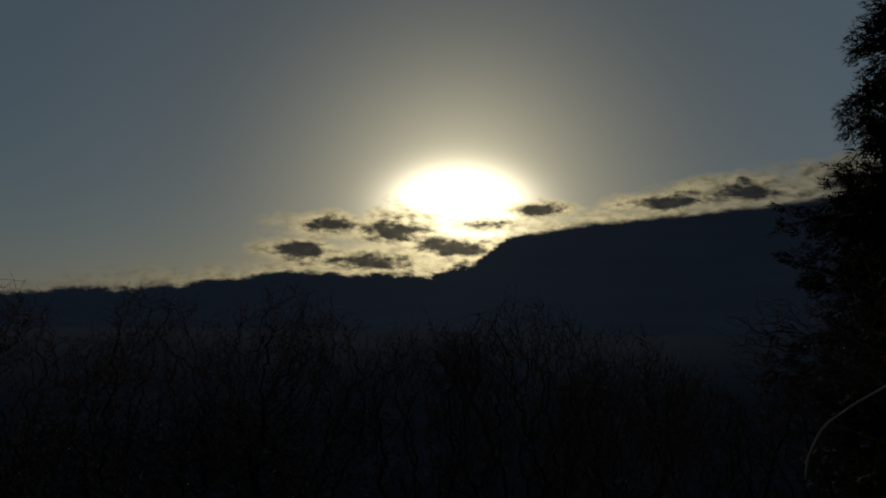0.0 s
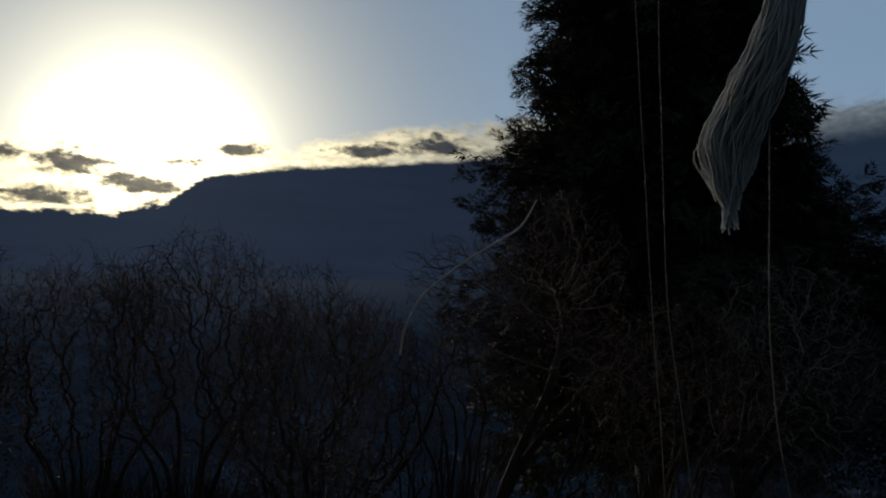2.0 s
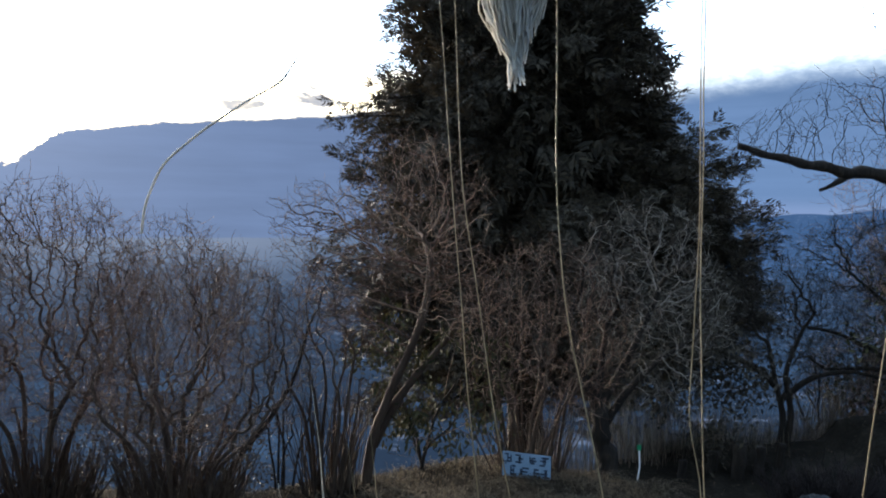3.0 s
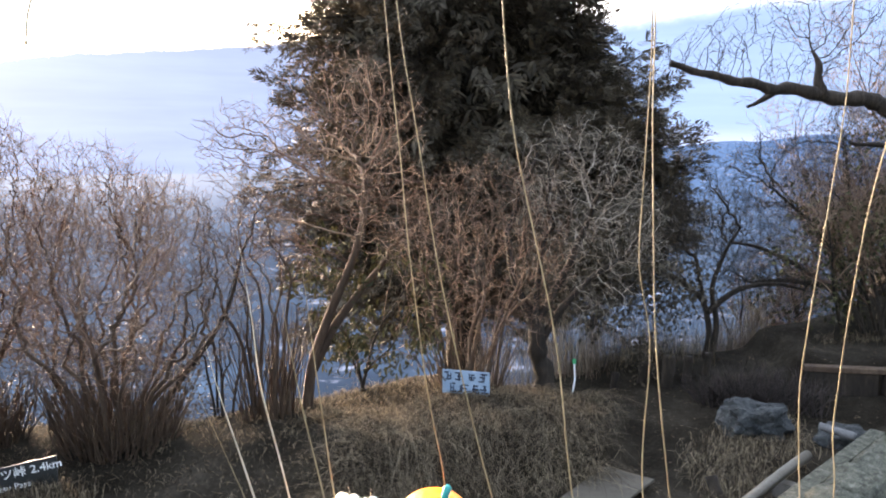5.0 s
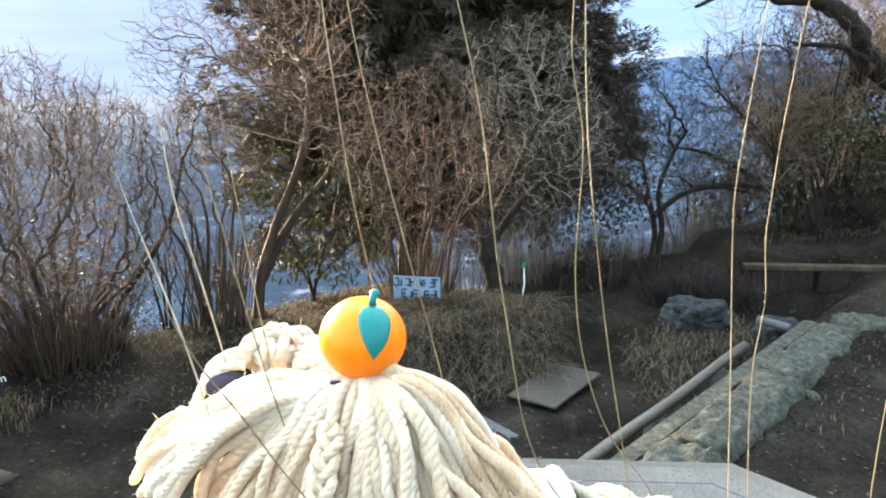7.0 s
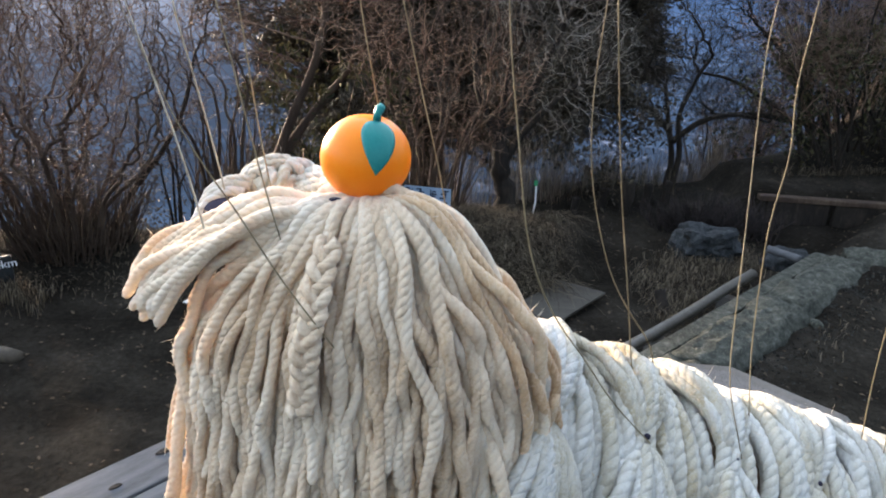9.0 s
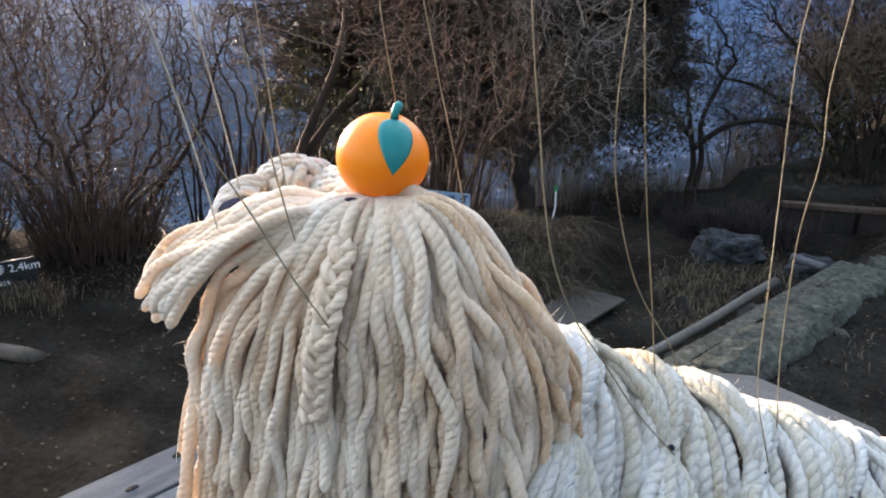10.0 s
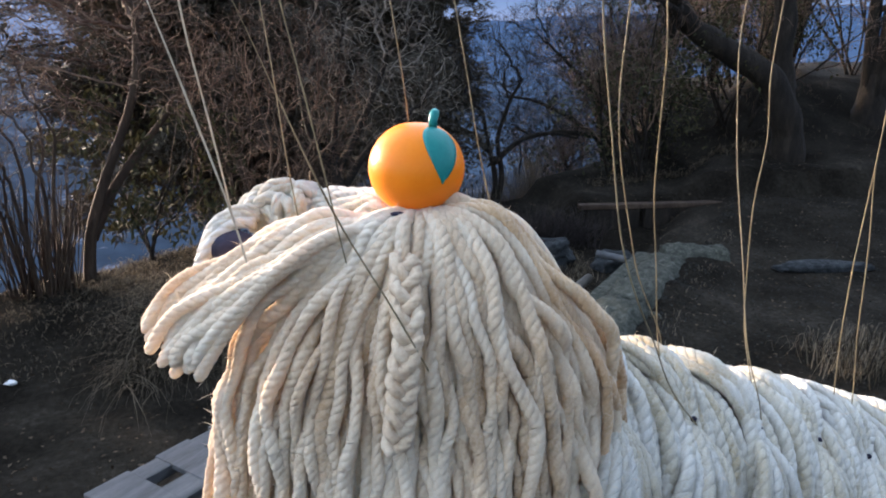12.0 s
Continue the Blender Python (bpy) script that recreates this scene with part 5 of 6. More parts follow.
def build_left_shrubs():
    rng = random.Random(31)
    rows = (
        (-2.58, 4.12, 11, 0.24, 1.90, 0.92, "large many-stemmed bare shrub fanning out at the drop"),
        (-3.60, 4.10, 9, 0.24, 2.30, 0.90, "bare brown shrub with many thin upright stems"),
        (-4.45, 3.95, 9, 0.26, 2.12, 0.90, "bare shrub with a rounded twiggy crown"),
        (-5.05, 3.0, 12, 0.30, 2.38, 0.90, "bare shrub along the rim of the hill"),
        (-5.3, 2.0, 12, 0.30, 2.30, 0.85, "bare shrub along the rim of the hill"),
        (-5.4, 0.9, 10, 0.30, 2.34, 0.85, "bare shrub along the rim of the hill"),
        (-3.5, 5.4, 8, 0.28, 2.10, 0.75, "bare shrub rising from the slope below"),
    )
    for k, (x, y, n, foot, top, wide, label) in enumerate(rows):
        z = height(x, y) - 0.03
        tall = top - z
        lines = vase(rng, (x, y), z, n, foot, 0.36 * tall, wide * 0.66, 0.42)
        blobs = [(1700 if k == 0 else 1150, (x, y, z + 0.58 * tall), (wide, 0.62, 0.42 * tall))]
        for _ in range(5):
            a = rng.uniform(-0.9, 0.9)
            blobs.append((220, (x + wide * 0.8 * a, y + rng.uniform(-0.3, 0.3), z + tall * (0.86 - 0.25 * a * a)), (0.28, 0.26, 0.19)))
        ob = crowned("bare_shrub", (x, y), lines, blobs, 32 + k, label, BROWN_BARK, TWIG, group="bare shrubs", least=0.017 if k < 2 else 0.014, kill=0.058, step=0.042, reach=0.38, wander=0.5, lift=0.0, twigs=1.2, shoots=(420, foot * 1.45, 0.18, 0.55, 0.40) if k < 3 else None)
        # dark leaf filler added to these bare crowns, so they read as a dark mass
        if k > 2:
            pts = np.random.RandomState(300 + k).uniform(-1, 1, size=(90, 3)) * (0.85, 0.6, 0.50) + (0, 0, 0.9)
            v, f = leaf_cloud(pts, 0.10, 9000, 0.034, 310 + k)
            tagged(piece("foliage", mesh_from("foliage", v, f, NEEDLE, False), ob, "dark leaf filler added to darken the bare twigs"), kind="stuff")
    z = height(-2.12, 4.65)
    crowned("bare_shrub", (-2.12, 4.65), vase(rng, (-2.12, 4.65), z, 6, 0.10, 0.5, 0.28, 0.2), [(260, (-2.1, 4.65, z + 0.75), (0.36, 0.3, 0.4))], 45, "thin bare shrub with forked grey stems", BARK, PALE_TWIG, group="bare shrubs", least=0.010)
    # the stool of old shoots and the leaning trunk beside it
    z = height(-1.74, 4.56)
    crowned("bare_shrub", (-1.74, 4.56), vase(rng, (-1.74, 4.56), z, 9, 0.15, 0.85, 0.34, 0.3), [(520, (-1.85, 4.6, z + 1.15), (0.42, 0.4, 0.45))], 46, "stool of dark upright shoots with bare branches", BROWN_BARK, TWIG, group="bare shrubs", least=0.016, shoots=(90, 0.20, 0.4, 0.9, 0.12))
    trunk = [(-1.54, 4.72, height(-1.54, 4.72) - 0.03), (-1.50, 4.72, 0.50), (-1.37, 4.74, 0.85), (-1.20, 4.75, 1.23), (-1.13, 4.75, 1.46), (-1.12, 4.78, 1.80)]
    fork = [(-1.50, 4.74, 0.45), (-1.38, 4.80, 0.72), (-1.22, 4.90, 0.95), (-1.02, 5.0, 1.2)]
    crowned("leaning_tree", (-1.54, 4.72), [trunk, fork], [(1700, (-1.28, 4.8, 2.02), (0.56, 0.5, 0.62)), (640, (-1.85, 4.72, 1.92), (0.42, 0.4, 0.36)), (420, (-0.98, 4.8, 1.55), (0.36, 0.4, 0.36)), (200, (-1.75, 4.7, 1.45), (0.35, 0.3, 0.25))], 39, "bare tree with a leaning crooked trunk and broad crown", BROWN_BARK, TWIG, "tree", least=0.040, reach=0.6, kill=0.06, wander=0.36)
    bough = [(-2.50, 4.42, height(-2.5, 4.42)), (-2.32, 4.42, 0.42), (-2.12, 4.44, 0.66), (-1.95, 4.46, 0.95), (-1.88, 4.48, 1.25)]
    crowned("slanting_branch", (-2.5, 4.42), [bough], [(240, (-1.85, 4.5, 1.45), (0.36, 0.3, 0.3))], 38, "dark slanting bough rising across the gap", BARK, TWIG, "tree", least=0.024)


def build_middle_shrub():
    rng = random.Random(41)
    z = height(-0.46, 5.0)
    crowned("brown_thicket", (-0.46, 5.0), vase(rng, (-0.46, 5.0), z, 13, 0.20, 0.7, 0.42, 0.32, 0.08), [(1900, (-0.34, 5.02, 1.22), (0.62, 0.45, 0.72)), (300, (-0.75, 5.0, 1.35), (0.25, 0.3, 0.3))], 42, "dense brown thicket of fine twigs behind the mound", BROWN_BARK, TWIG, least=0.012, kill=0.062, step=0.04, twigs=1.0, shoots=(70, 0.26, 0.25, 0.7, 0.35), lift=0.02, wander=0.36)
    trunk = [(0.06, 5.15, height(0.06, 5.15) - 0.05), (0.05, 5.15, 0.40), (-0.01, 5.17, 0.72), (0.02, 5.2, 1.0), (0.05, 5.2, 1.3)]
    limbs = [[(0.02, 5.15, 0.55), (0.2, 5.2, 0.85), (0.42, 5.22, 1.08), (0.62, 5.25, 1.2)], [(0.0, 5.17, 0.7), (0.22, 5.2, 1.1), (0.38, 5.2, 1.5)], [(0.0, 5.17, 0.7), (-0.16, 5.2, 1.05), (-0.2, 5.22, 1.35)]]
    ob = crowned("mossy_tree", (0.06, 5.15), [trunk] + limbs, [(1500, (0.30, 5.2, 1.66), (0.50, 0.42, 0.52)), (420, (0.62, 5.25, 1.36), (0.32, 0.36, 0.34)), (160, (0.45, 5.2, 0.95), (0.3, 0.3, 0.2))], 44, "short mossy dark trunk with spreading grey twigs", BARK, PALE_TWIG, "tree", least=0.034, kill=0.062, wander=0.36)
    tb = Tubes()
    line = wobble(rope_path([(0.01, 0.0, -0.06), (0.015, 0.0, 0.1), (-0.01, 0.0, 0.3), (-0.06, 0.02, 0.55), (-0.08, 0.02, 0.70)], 0.025), rng, 0.03, 7.0)
    tb.add(line, np.interp(np.linspace(0, 1, len(line)), (0, 0.15, 0.45, 0.75, 1), (0.115, 0.080, 0.066, 0.060, 0.03)) * (1 + 0.12 * np.sin(np.arange(len(line)) * 1.3)), 14, lobes=5, pitch=1.4)
    piece("trunk", tb.mesh("trunk", BARK), ob)
    pts = np.random.RandomState(5).normal(size=(40, 3)) * (0.26, 0.25, 0.20) + (0.5, 0.75, 0.75)
    v, f = leaf_cloud(pts, 0.10, 8000, 0.05, 6)
    tagged(piece("foliage", mesh_from("foliage", v, f, NEEDLE, False), ob, "dark green leaves"), kind="stuff")
    # evergreen bough near the left stools
    rng = random.Random(46)
    ob = bare_shrub("evergreen_bush", (-1.22, 4.98), fan(4, rng, -0.3, 0.4, 0.6, 1.1, 0.008, 0.014, 0.05, 0.2), CROOKED, 47, "small evergreen bush with hanging olive sprays", BARK, TWIG)
    rs = np.random.RandomState(7)
    twigs = rs.normal(size=(34, 3)) * (0.15, 0.10, 0.16) + (0.0, 0, 0.40)
    twigs[:11] += (-0.22, 0, 0.48)
    twigs[11:20] += (0.45, 0, 0.28)
    pos = twigs[rs.randint(0, 34, 1500)] + rs.normal(size=(1500, 3)) * (0.075, 0.06, 0.05)
    way = rs.normal(size=(1500, 3)) * 0.55 + (0.0, -0.1, -0.7)
    v, f = scatter([(-0.05, 0, 0), (0.05, 0, 0), (0.16, 0.6, 0.03), (0, 1, 0), (-0.16, 0.55, 0)], [(0, 1, 2, 3, 4)], frames_of(pos, way, rs.normal(size=(1500, 3)), rs.uniform(0.03, 0.075, 1500)))
    tagged(piece("foliage", mesh_from("foliage", v, f, LEAF, False), ob, "olive-green drooping sprays"), kind="stuff")


def build_right_trees():
    rng = random.Random(51)
    z = height(1.48, 6.45)
    lines = [[(1.46, 6.45, z - 0.04), (1.50, 6.45, z + 0.25), (1.42, 6.45, z + 0.55), (1.36, 6.45, z + 0.85)], [(1.50, 6.45, z - 0.04), (1.56, 6.45, z + 0.3), (1.48, 6.45, z + 0.62), (1.6, 6.45, z + 0.95)], [(1.46, 6.45, z + 0.4), (1.7, 6.45, z + 0.62), (2.0, 6.45, z + 0.68), (2.3, 6.48, z + 0.6)], [(1.44, 6.45, z + 0.5), (1.2, 6.4, z + 0.72), (0.98, 6.4, z + 0.75)]]
    crowned("bare_tree", (1.48, 6.45), lines, [(1100, (1.42, 6.45, z + 1.15), (0.48, 0.4, 0.5)), (360, (1.9, 6.45, z + 0.75), (0.45, 0.3, 0.18)), (90, (1.05, 6.4, z + 0.8), (0.25, 0.3, 0.2))], 56, "low bare tree with wide crooked boughs", BARK, BARK, "tree", least=0.030, twigs=1.2, kill=0.06, wander=0.4, lift=0.0)
    z = height(2.9, 7.1)
    lines = [[(2.9, 7.1, z - 0.04), (2.72, 7.1, z + 0.22), (2.4, 7.1, z + 0.45), (2.05, 7.1, z + 0.62), (1.75, 7.1, z + 0.66)], [(2.92, 7.1, z - 0.04), (2.8, 7.1, z + 0.45), (2.55, 7.1, z + 0.8), (2.2, 7.1, z + 1.1)], [(2.96, 7.12, z - 0.04), (2.98, 7.1, z + 0.6), (2.8, 7.1, z + 1.1), (2.75, 7.1, z + 1.5)], [(2.7, 7.1, z + 0.26), (2.3, 7.05, z + 0.32), (1.95, 7.0, z + 0.30)]]
    crowned("bare_tree", (2.9, 7.1), lines, [(1700, (2.3, 7.1, z + 1.15), (0.72, 0.5, 0.58)), (600, (2.85, 7.1, z + 1.5), (0.45, 0.45, 0.45)), (300, (2.0, 7.05, z + 0.45), (0.4, 0.3, 0.22))], 57, "dark bare tree leaning out over the slope", BARK, BARK, "tree", least=0.030, twigs=1.2, kill=0.06, wander=0.4, lift=0.0)
    # tall trunk with the great bough
    foot = np.array([4.32, 6.35, height(4.32, 6.35) - 0.1])
    knee = np.array([3.12, 6.35, height(3.12, 6.35) - 0.1]) - foot
    ob = thing("old_tree", None, "old rough-barked leaning tree with a great crooked bough", "tree", at=Matrix.Translation(foot))
    lean = wobble(rope_path([(4.34, 6.35, 0.2), (4.32, 6.35, 0.55), (4.27, 6.35, 0.87), (4.08, 6.35, 1.26), (3.78, 6.35, 1.47), (3.50, 6.36, 1.60), (3.25, 6.38, 1.74), (3.05, 6.36, 1.95)], 0.05) - foot, rng, 0.04, 3.0)
    up = wobble(rope_path([(4.27, 6.36, 0.85), (4.18, 6.38, 1.4), (4.08, 6.40, 2.0), (4.0, 6.5, 2.9), (4.1, 6.6, 4.2)], 0.06) - foot, rng, 0.05, 3.0)
    for line, thick, thin in ((lean, 0.17, 0.085), (up, 0.11, 0.06)):
        tb = Tubes()
        tb.add(line, np.linspace(thick, thin, len(line)) * (1 + 0.06 * np.sin(np.arange(len(line)) * 0.9)), 14)
        piece("trunk", tb.mesh("trunk", BARK), ob)
    boughs = (([(-0.1, 0, 1.50), (-0.28, -0.35, 1.75), (-0.51, -0.45, 1.93), (-0.70, -0.45, 2.04), (-1.0, -0.45, 2.04), (-1.28, -0.45, 2.12), (-1.47, -0.45, 2.12), (-1.70, -0.45, 2.20), (-2.12, -0.45, 2.29)], 0.085),
              ([(-1.24, -0.45, 2.11), (-1.38, -0.46, 2.08), (-1.50, -0.46, 1.99), (-1.57, -0.46, 1.98)], 0.04),
              ([(-0.1, 0, 1.4), (-0.25, -0.3, 1.62), (-0.44, -0.45, 1.69), (-0.80, -0.45, 1.72)], 0.045),
              ([(-1.02, -0.45, 2.04), (-1.04, -0.45, 2.2), (-1.09, -0.45, 2.36)], 0.046))
    starts = []
    for pts, r in boughs:
        p = wobble(rope_path(pts, 0.04), rng, 0.05, 5.0) + knee
        starts.append(p)
        b = Tubes()
        b.add(p, [r * (1 - 0.72 * k / (len(p) - 1)) * (1 + 0.12 * math.sin(k * 1.7)) for k in range(len(p))], 9)
        piece("bough", b.mesh("bough", BARK), ob)
    rs = np.random.RandomState(58)
    cloud = knee + np.concatenate([blob(rs, n, c, h, 0.2) for n, c, h in ((620, (-1.1, -0.45, 2.50), (0.85, 0.35, 0.36)), (200, (-1.9, -0.45, 2.36), (0.4, 0.3, 0.2)), (160, (-0.8, -0.45, 1.75), (0.45, 0.3, 0.22)))])
    pos, par, thick = colonise(starts, cloud, 0.05, 0.5, 0.08, 59, 0.3, 0.03)
    fine = Tubes()
    for k in range(sum(len(rope_path(p, 0.05)) for p in starts), len(pos)):
        fine.add([pos[par[k]], pos[k]], [min(thick[par[k]], 1.3 * thick[k]), thick[k]], 4 if thick[k] > 0.004 else 3, cap=False)
        if rs.uniform() < 0.7:
            d = (pos[k] - pos[par[k]]) / 0.05 + rs.normal(size=3) * 0.7
            fine.add([pos[k], pos[k] + d * 0.04, pos[k] + d * 0.08 + rs.normal(size=3) * 0.015], [0.0018, 0.0015, 0.001], 3, cap=False)
    tagged(piece("crown", fine.mesh("crown", BARK), ob, "bare twigs"), kind="stuff")
    # olive thickets on the bank
    for k, (x, y, s) in enumerate(((2.75, 6.5, 1.0), (3.3, 7.0, 1.25), (4.2, 7.2, 1.3), (5.0, 7.6, 1.2), (4.6, 8.6, 1.5), (5.5, 9.6, 1.9), (7.2, 9.2, 2.1), (2.45, 8.3, 1.0), (2.95, 8.6, 1.15), (3.45, 8.4, 1.2), (3.9, 9.0, 1.5))):
        rng2 = random.Random(60 + k)
        ob = bare_shrub("olive_thicket", (x, y), fan(9, rng2, -0.45, 0.35, 1.1 * s, 1.7 * s, 0.010, 0.02, 0.2, 0.3), SHRUB, 70 + k, "tangled thicket with sparse olive leaves on the bank", BARK, TWIG, group="bank thickets")
        pts = np.random.RandomState(80 + k).normal(size=(40, 3)) * (0.30, 0.25, 0.30) + (-0.05, 0, 0.8 * s)
        v, f = leaf_cloud(pts, 0.10, 2600 if k < 7 else 1300, 0.05, 90 + k)
        tagged(piece("foliage", mesh_from("foliage", v, f, LEAF, False), ob, "sparse olive leaves"), kind="stuff")
    # trees deeper in the wood
    for k, (x, y, h, r) in enumerate(((5.9, 7.3, 6.5, 0.13), (5.3, 8.2, 6.5, 0.16), (6.6, 7.4, 7.0, 0.2), (6.2, 9.8, 7, 0.15), (7.8, 9.0, 7, 0.18))):
        rng2 = random.Random(100 + k)
        ob = bare_shrub("wood_tree", (x, y), [(0.05, 0, h, r, 0.0), (rng2.uniform(-0.4, 0.4), 0.1, h * 0.7, r * 0.6, 0.05)], [(16, 0.10, 0.06, 12, 0.8, 0.32, 0.5)] + TREE[1:], 110 + k, "upright tree in the wood behind the bank", BARK, TWIG, "tree", "wood trees")
        flare = Tubes()
        flare.add([(0, 0, -0.15), (0, 0, 0.02), (0.005, 0, 0.18), (0.01, 0, 0.5)], [2.2 * r, 1.65 * r, 1.2 * r, 0.9 * r], 12, lobes=5, pitch=3.0)
        piece("root_flare", flare.mesh("root_flare", BARK), ob)
        pts = np.random.RandomState(120 + k).normal(size=(60, 3)) * (0.9, 0.9, 0.8) + (0, 0, 3.3)
        v, f = leaf_cloud(pts, 0.22, 6000, 0.04, 130 + k)
        tagged(piece("foliage", mesh_from("foliage", v, f, NEEDLE, False), ob, "dark leaves"), kind="stuff")


build_conifer()
build_left_shrubs()
build_middle_shrub()
build_right_trees()


# ---- grass, litter, bushes ----
def blades(name, spots, per, length, seed, material, label, droop=0.5, away=None, mat=1.0, clump=0.35):
    """Tufts of bent blades at the given (x, y) spots."""
    rs = np.random.RandomState(seed)
    verts, faces = [], []
    for x, y in spots:
        lean = rs.normal(size=2) * clump
        for _ in range(per):
            px, py = x + rs.normal() * 0.045, y + rs.normal() * 0.045
            z = height(px, py) - 0.01
            a = rs.uniform(0, 6.283)
            d = np.array([math.cos(a), math.sin(a)]) * rs.uniform(0.2, 0.9) + lean
            if away is not None:
                d = d * 0.9 + np.array(away)
            ln = length * rs.uniform(0.5, 1.3)
            s = np.array([-d[1], d[0], 0]) / (np.linalg.norm(d) + 1e-6) * rs.uniform(0.0012, 0.0026)
            n = len(verts)
            k = rs.uniform(0.5, 1.3) * droop
            for f, h in ((0, 0), (0.4, 0.55 * mat), (0.75, (0.72 - 0.35 * k) * mat), (1.0, (0.72 - 1.0 * k) * mat - 0.25 * (1 - mat))):
                c = np.array([px + d[0] * ln * f * (0.35 + 0.65 * k), py + d[1] * ln * f * (0.35 + 0.65 * k), z + ln * h])
                w = s * (1.1 - f)
                verts += [c - w, c + w]
            faces += [[n, n + 1, n + 3, n + 2], [n + 2, n + 3, n + 5, n + 4], [n + 4, n + 5, n + 7, n + 6]]
    return thing(name, mesh_from(name, np.array(verts), faces, material), label, "grass", kind="stuff")


def spots_in(n, seed, x0, x1, test):
    rs = random.Random(seed)
    out = []
    while len(out) < n:
        x = rs.uniform(x0, x1)
        y = test(rs, x)
        if y is not None:
            out.append((x, y))
    return out


def build_grass():
    front = [(-6, 3.6), (-2.5, 3.55), (-1.0, 3.5), (-0.3, 3.85), (0.3, 4.05), (0.7, 4.6)]
    s = spots_in(820, 1, -1.1, 0.44, lambda r, x: along(x, front) + 0.1 + 0.95 * r.random() ** 1.6)
    blades("mound_grass", s, 15, 0.25, 2, STRAW, "matted pale dry grass hanging over the mound", 1.0, (0.10, -0.34), 0.30, 0.55)
    s = spots_in(420, 35, -1.5, 0.1, lambda r, x: 4.3 + 0.22 * (x + 1.5) + r.uniform(0.0, 0.75))
    blades("crest_grass", s, 14, 0.16, 36, STRAW, "yellowed dry grass along the crest of the mound", 0.75, (0.05, -0.1), 0.45, 0.5)
    s = spots_in(1500, 3, -4.5, -0.9, lambda r, x: along(x, front) + r.uniform(0.1, 1.5))
    blades("strip_grass", s, 6, 0.09, 4, STRAW, "thin dry grass on the strip below the shrubs", 0.7, None, 0.5)
    s = spots_in(380, 5, 0.98, 1.75, lambda r, x: 3.78 + (x - 1.0) * 1.12 + r.uniform(0.0, 0.85))
    blades("path_grass", s, 9, 0.17, 6, STRAW, "dry grass tufts between the path and the kerb", 0.9, None, 0.6)
    s = spots_in(200, 7, 0.3, 1.5, lambda r, x: 6.05 + 0.12 * x + r.uniform(0.0, 1.2))
    blades("fence_grass", s, 7, 0.28, 8, STRAW, "tall pale dead grass behind the stumps", 0.35)
    s = spots_in(560, 27, 0.15, 2.1, lambda r, x: 6.3 + 0.4 * x + r.uniform(0.0, 1.2))
    blades("slope_brush", s, 9, 0.55, 28, BRUSH, "pale pinkish dead brush standing on the slope", 0.25)
    s = spots_in(150, 31, -0.5, 0.6, lambda r, x: 5.9 + r.uniform(0.0, 0.9))
    blades("hollow_brush", s, 8, 0.8, 32, BRUSH, "pale pinkish dead brush in the hollow behind the mound", 0.22)
    s = spots_in(130, 33, 2.35, 4.2, lambda r, x: 6.3 + 0.22 * (x - 2.4) + r.uniform(-0.06, 0.06))
    blades("rim_grass", s, 9, 0.09, 34, STRAW, "pale dry grass along the rim of the bank", 0.6)
    s = spots_in(260, 9, 2.6, 6.0, lambda r, x: 5.8 + 0.2 * (x - 2) + r.uniform(0.3, 2.4))
    blades("bank_grass", s, 6, 0.07, 10, STRAW, "dry grass along the bank", 0.5)
    s = spots_in(36, 11, 1.5, 2.9, lambda r, x: 2.64 + (x - 0.9) * 1.33 - r.uniform(0.25, 0.45))
    blades("kerb_grass", s, 6, 0.06, 12, STRAW, "short withered grass at the foot of the kerb", 0.5)
    s = spots_in(60, 13, 2.15, 2.6, lambda r, x: 2.75 + r.uniform(-0.2, 0.25))
    t = spots_in(80, 29, -2.95, -2.4, lambda r, x: 3.50 + r.uniform(-0.14, 0.14))
    blades("sign_tuft", t, 10, 0.13, 30, STRAW, "yellow dry grass below the trail sign", 0.5)
    blades("edge_tuft", s, 9, 0.2, 14, STRAW, "withered yellow tuft on the terrace", 0.5)


def build_litter():
    rs = np.random.RandomState(17)
    n = 11000
    x = rs.uniform(-5, 6, n)
    y = rs.uniform(1.8, 7.0, n)
    pos = np.array([(a, b, height(a, b) + 0.006) for a, b in zip(x, y)])
    way = rs.normal(size=(n, 3)) * (1, 1, 0.25)
    up = np.tile([0, 0, 1.0], (n, 1)) + rs.normal(size=(n, 3)) * 0.25
    m = frames_of(pos, way, up, rs.uniform(0.010, 0.030, n))
    v, f = scatter([(0, 0, 0), (0.3, 0.45, 0.12), (0, 1, 0), (-0.3, 0.45, 0.1)], [(0, 1, 2), (0, 2, 3)], m)
    thing("leaf_litter", mesh_from("leaf_litter", v, f, LITTER, False), "brown fallen leaves scattered over the earth", "leaves", kind="stuff")


def build_dead_bush():
    rng = random.Random(61)
    for x, y, s, n in ((1.60, 5.42, 0.30, 170), (1.82, 5.40, 0.27, 140), (1.42, 5.48, 0.24, 110)):
        bare_shrub("dead_bush", (x, y), fan(n, rng, -1.1, 1.1, 0.7 * s, 1.1 * s, 0.004, 0.008, 0.22, 0.7), [(5, 0.25, -0.03, 6, 0.8, 0.6, 0.6), (5, 0.25, -0.02, 5, 0.8, 0.6, 0.7), (4, 0.25, 0, 0, 0, 0, 0)], rng.randint(0, 999), "low dead purple-brown bush by the path", DEADBUSH, DEADBUSH, group="dead bushes")


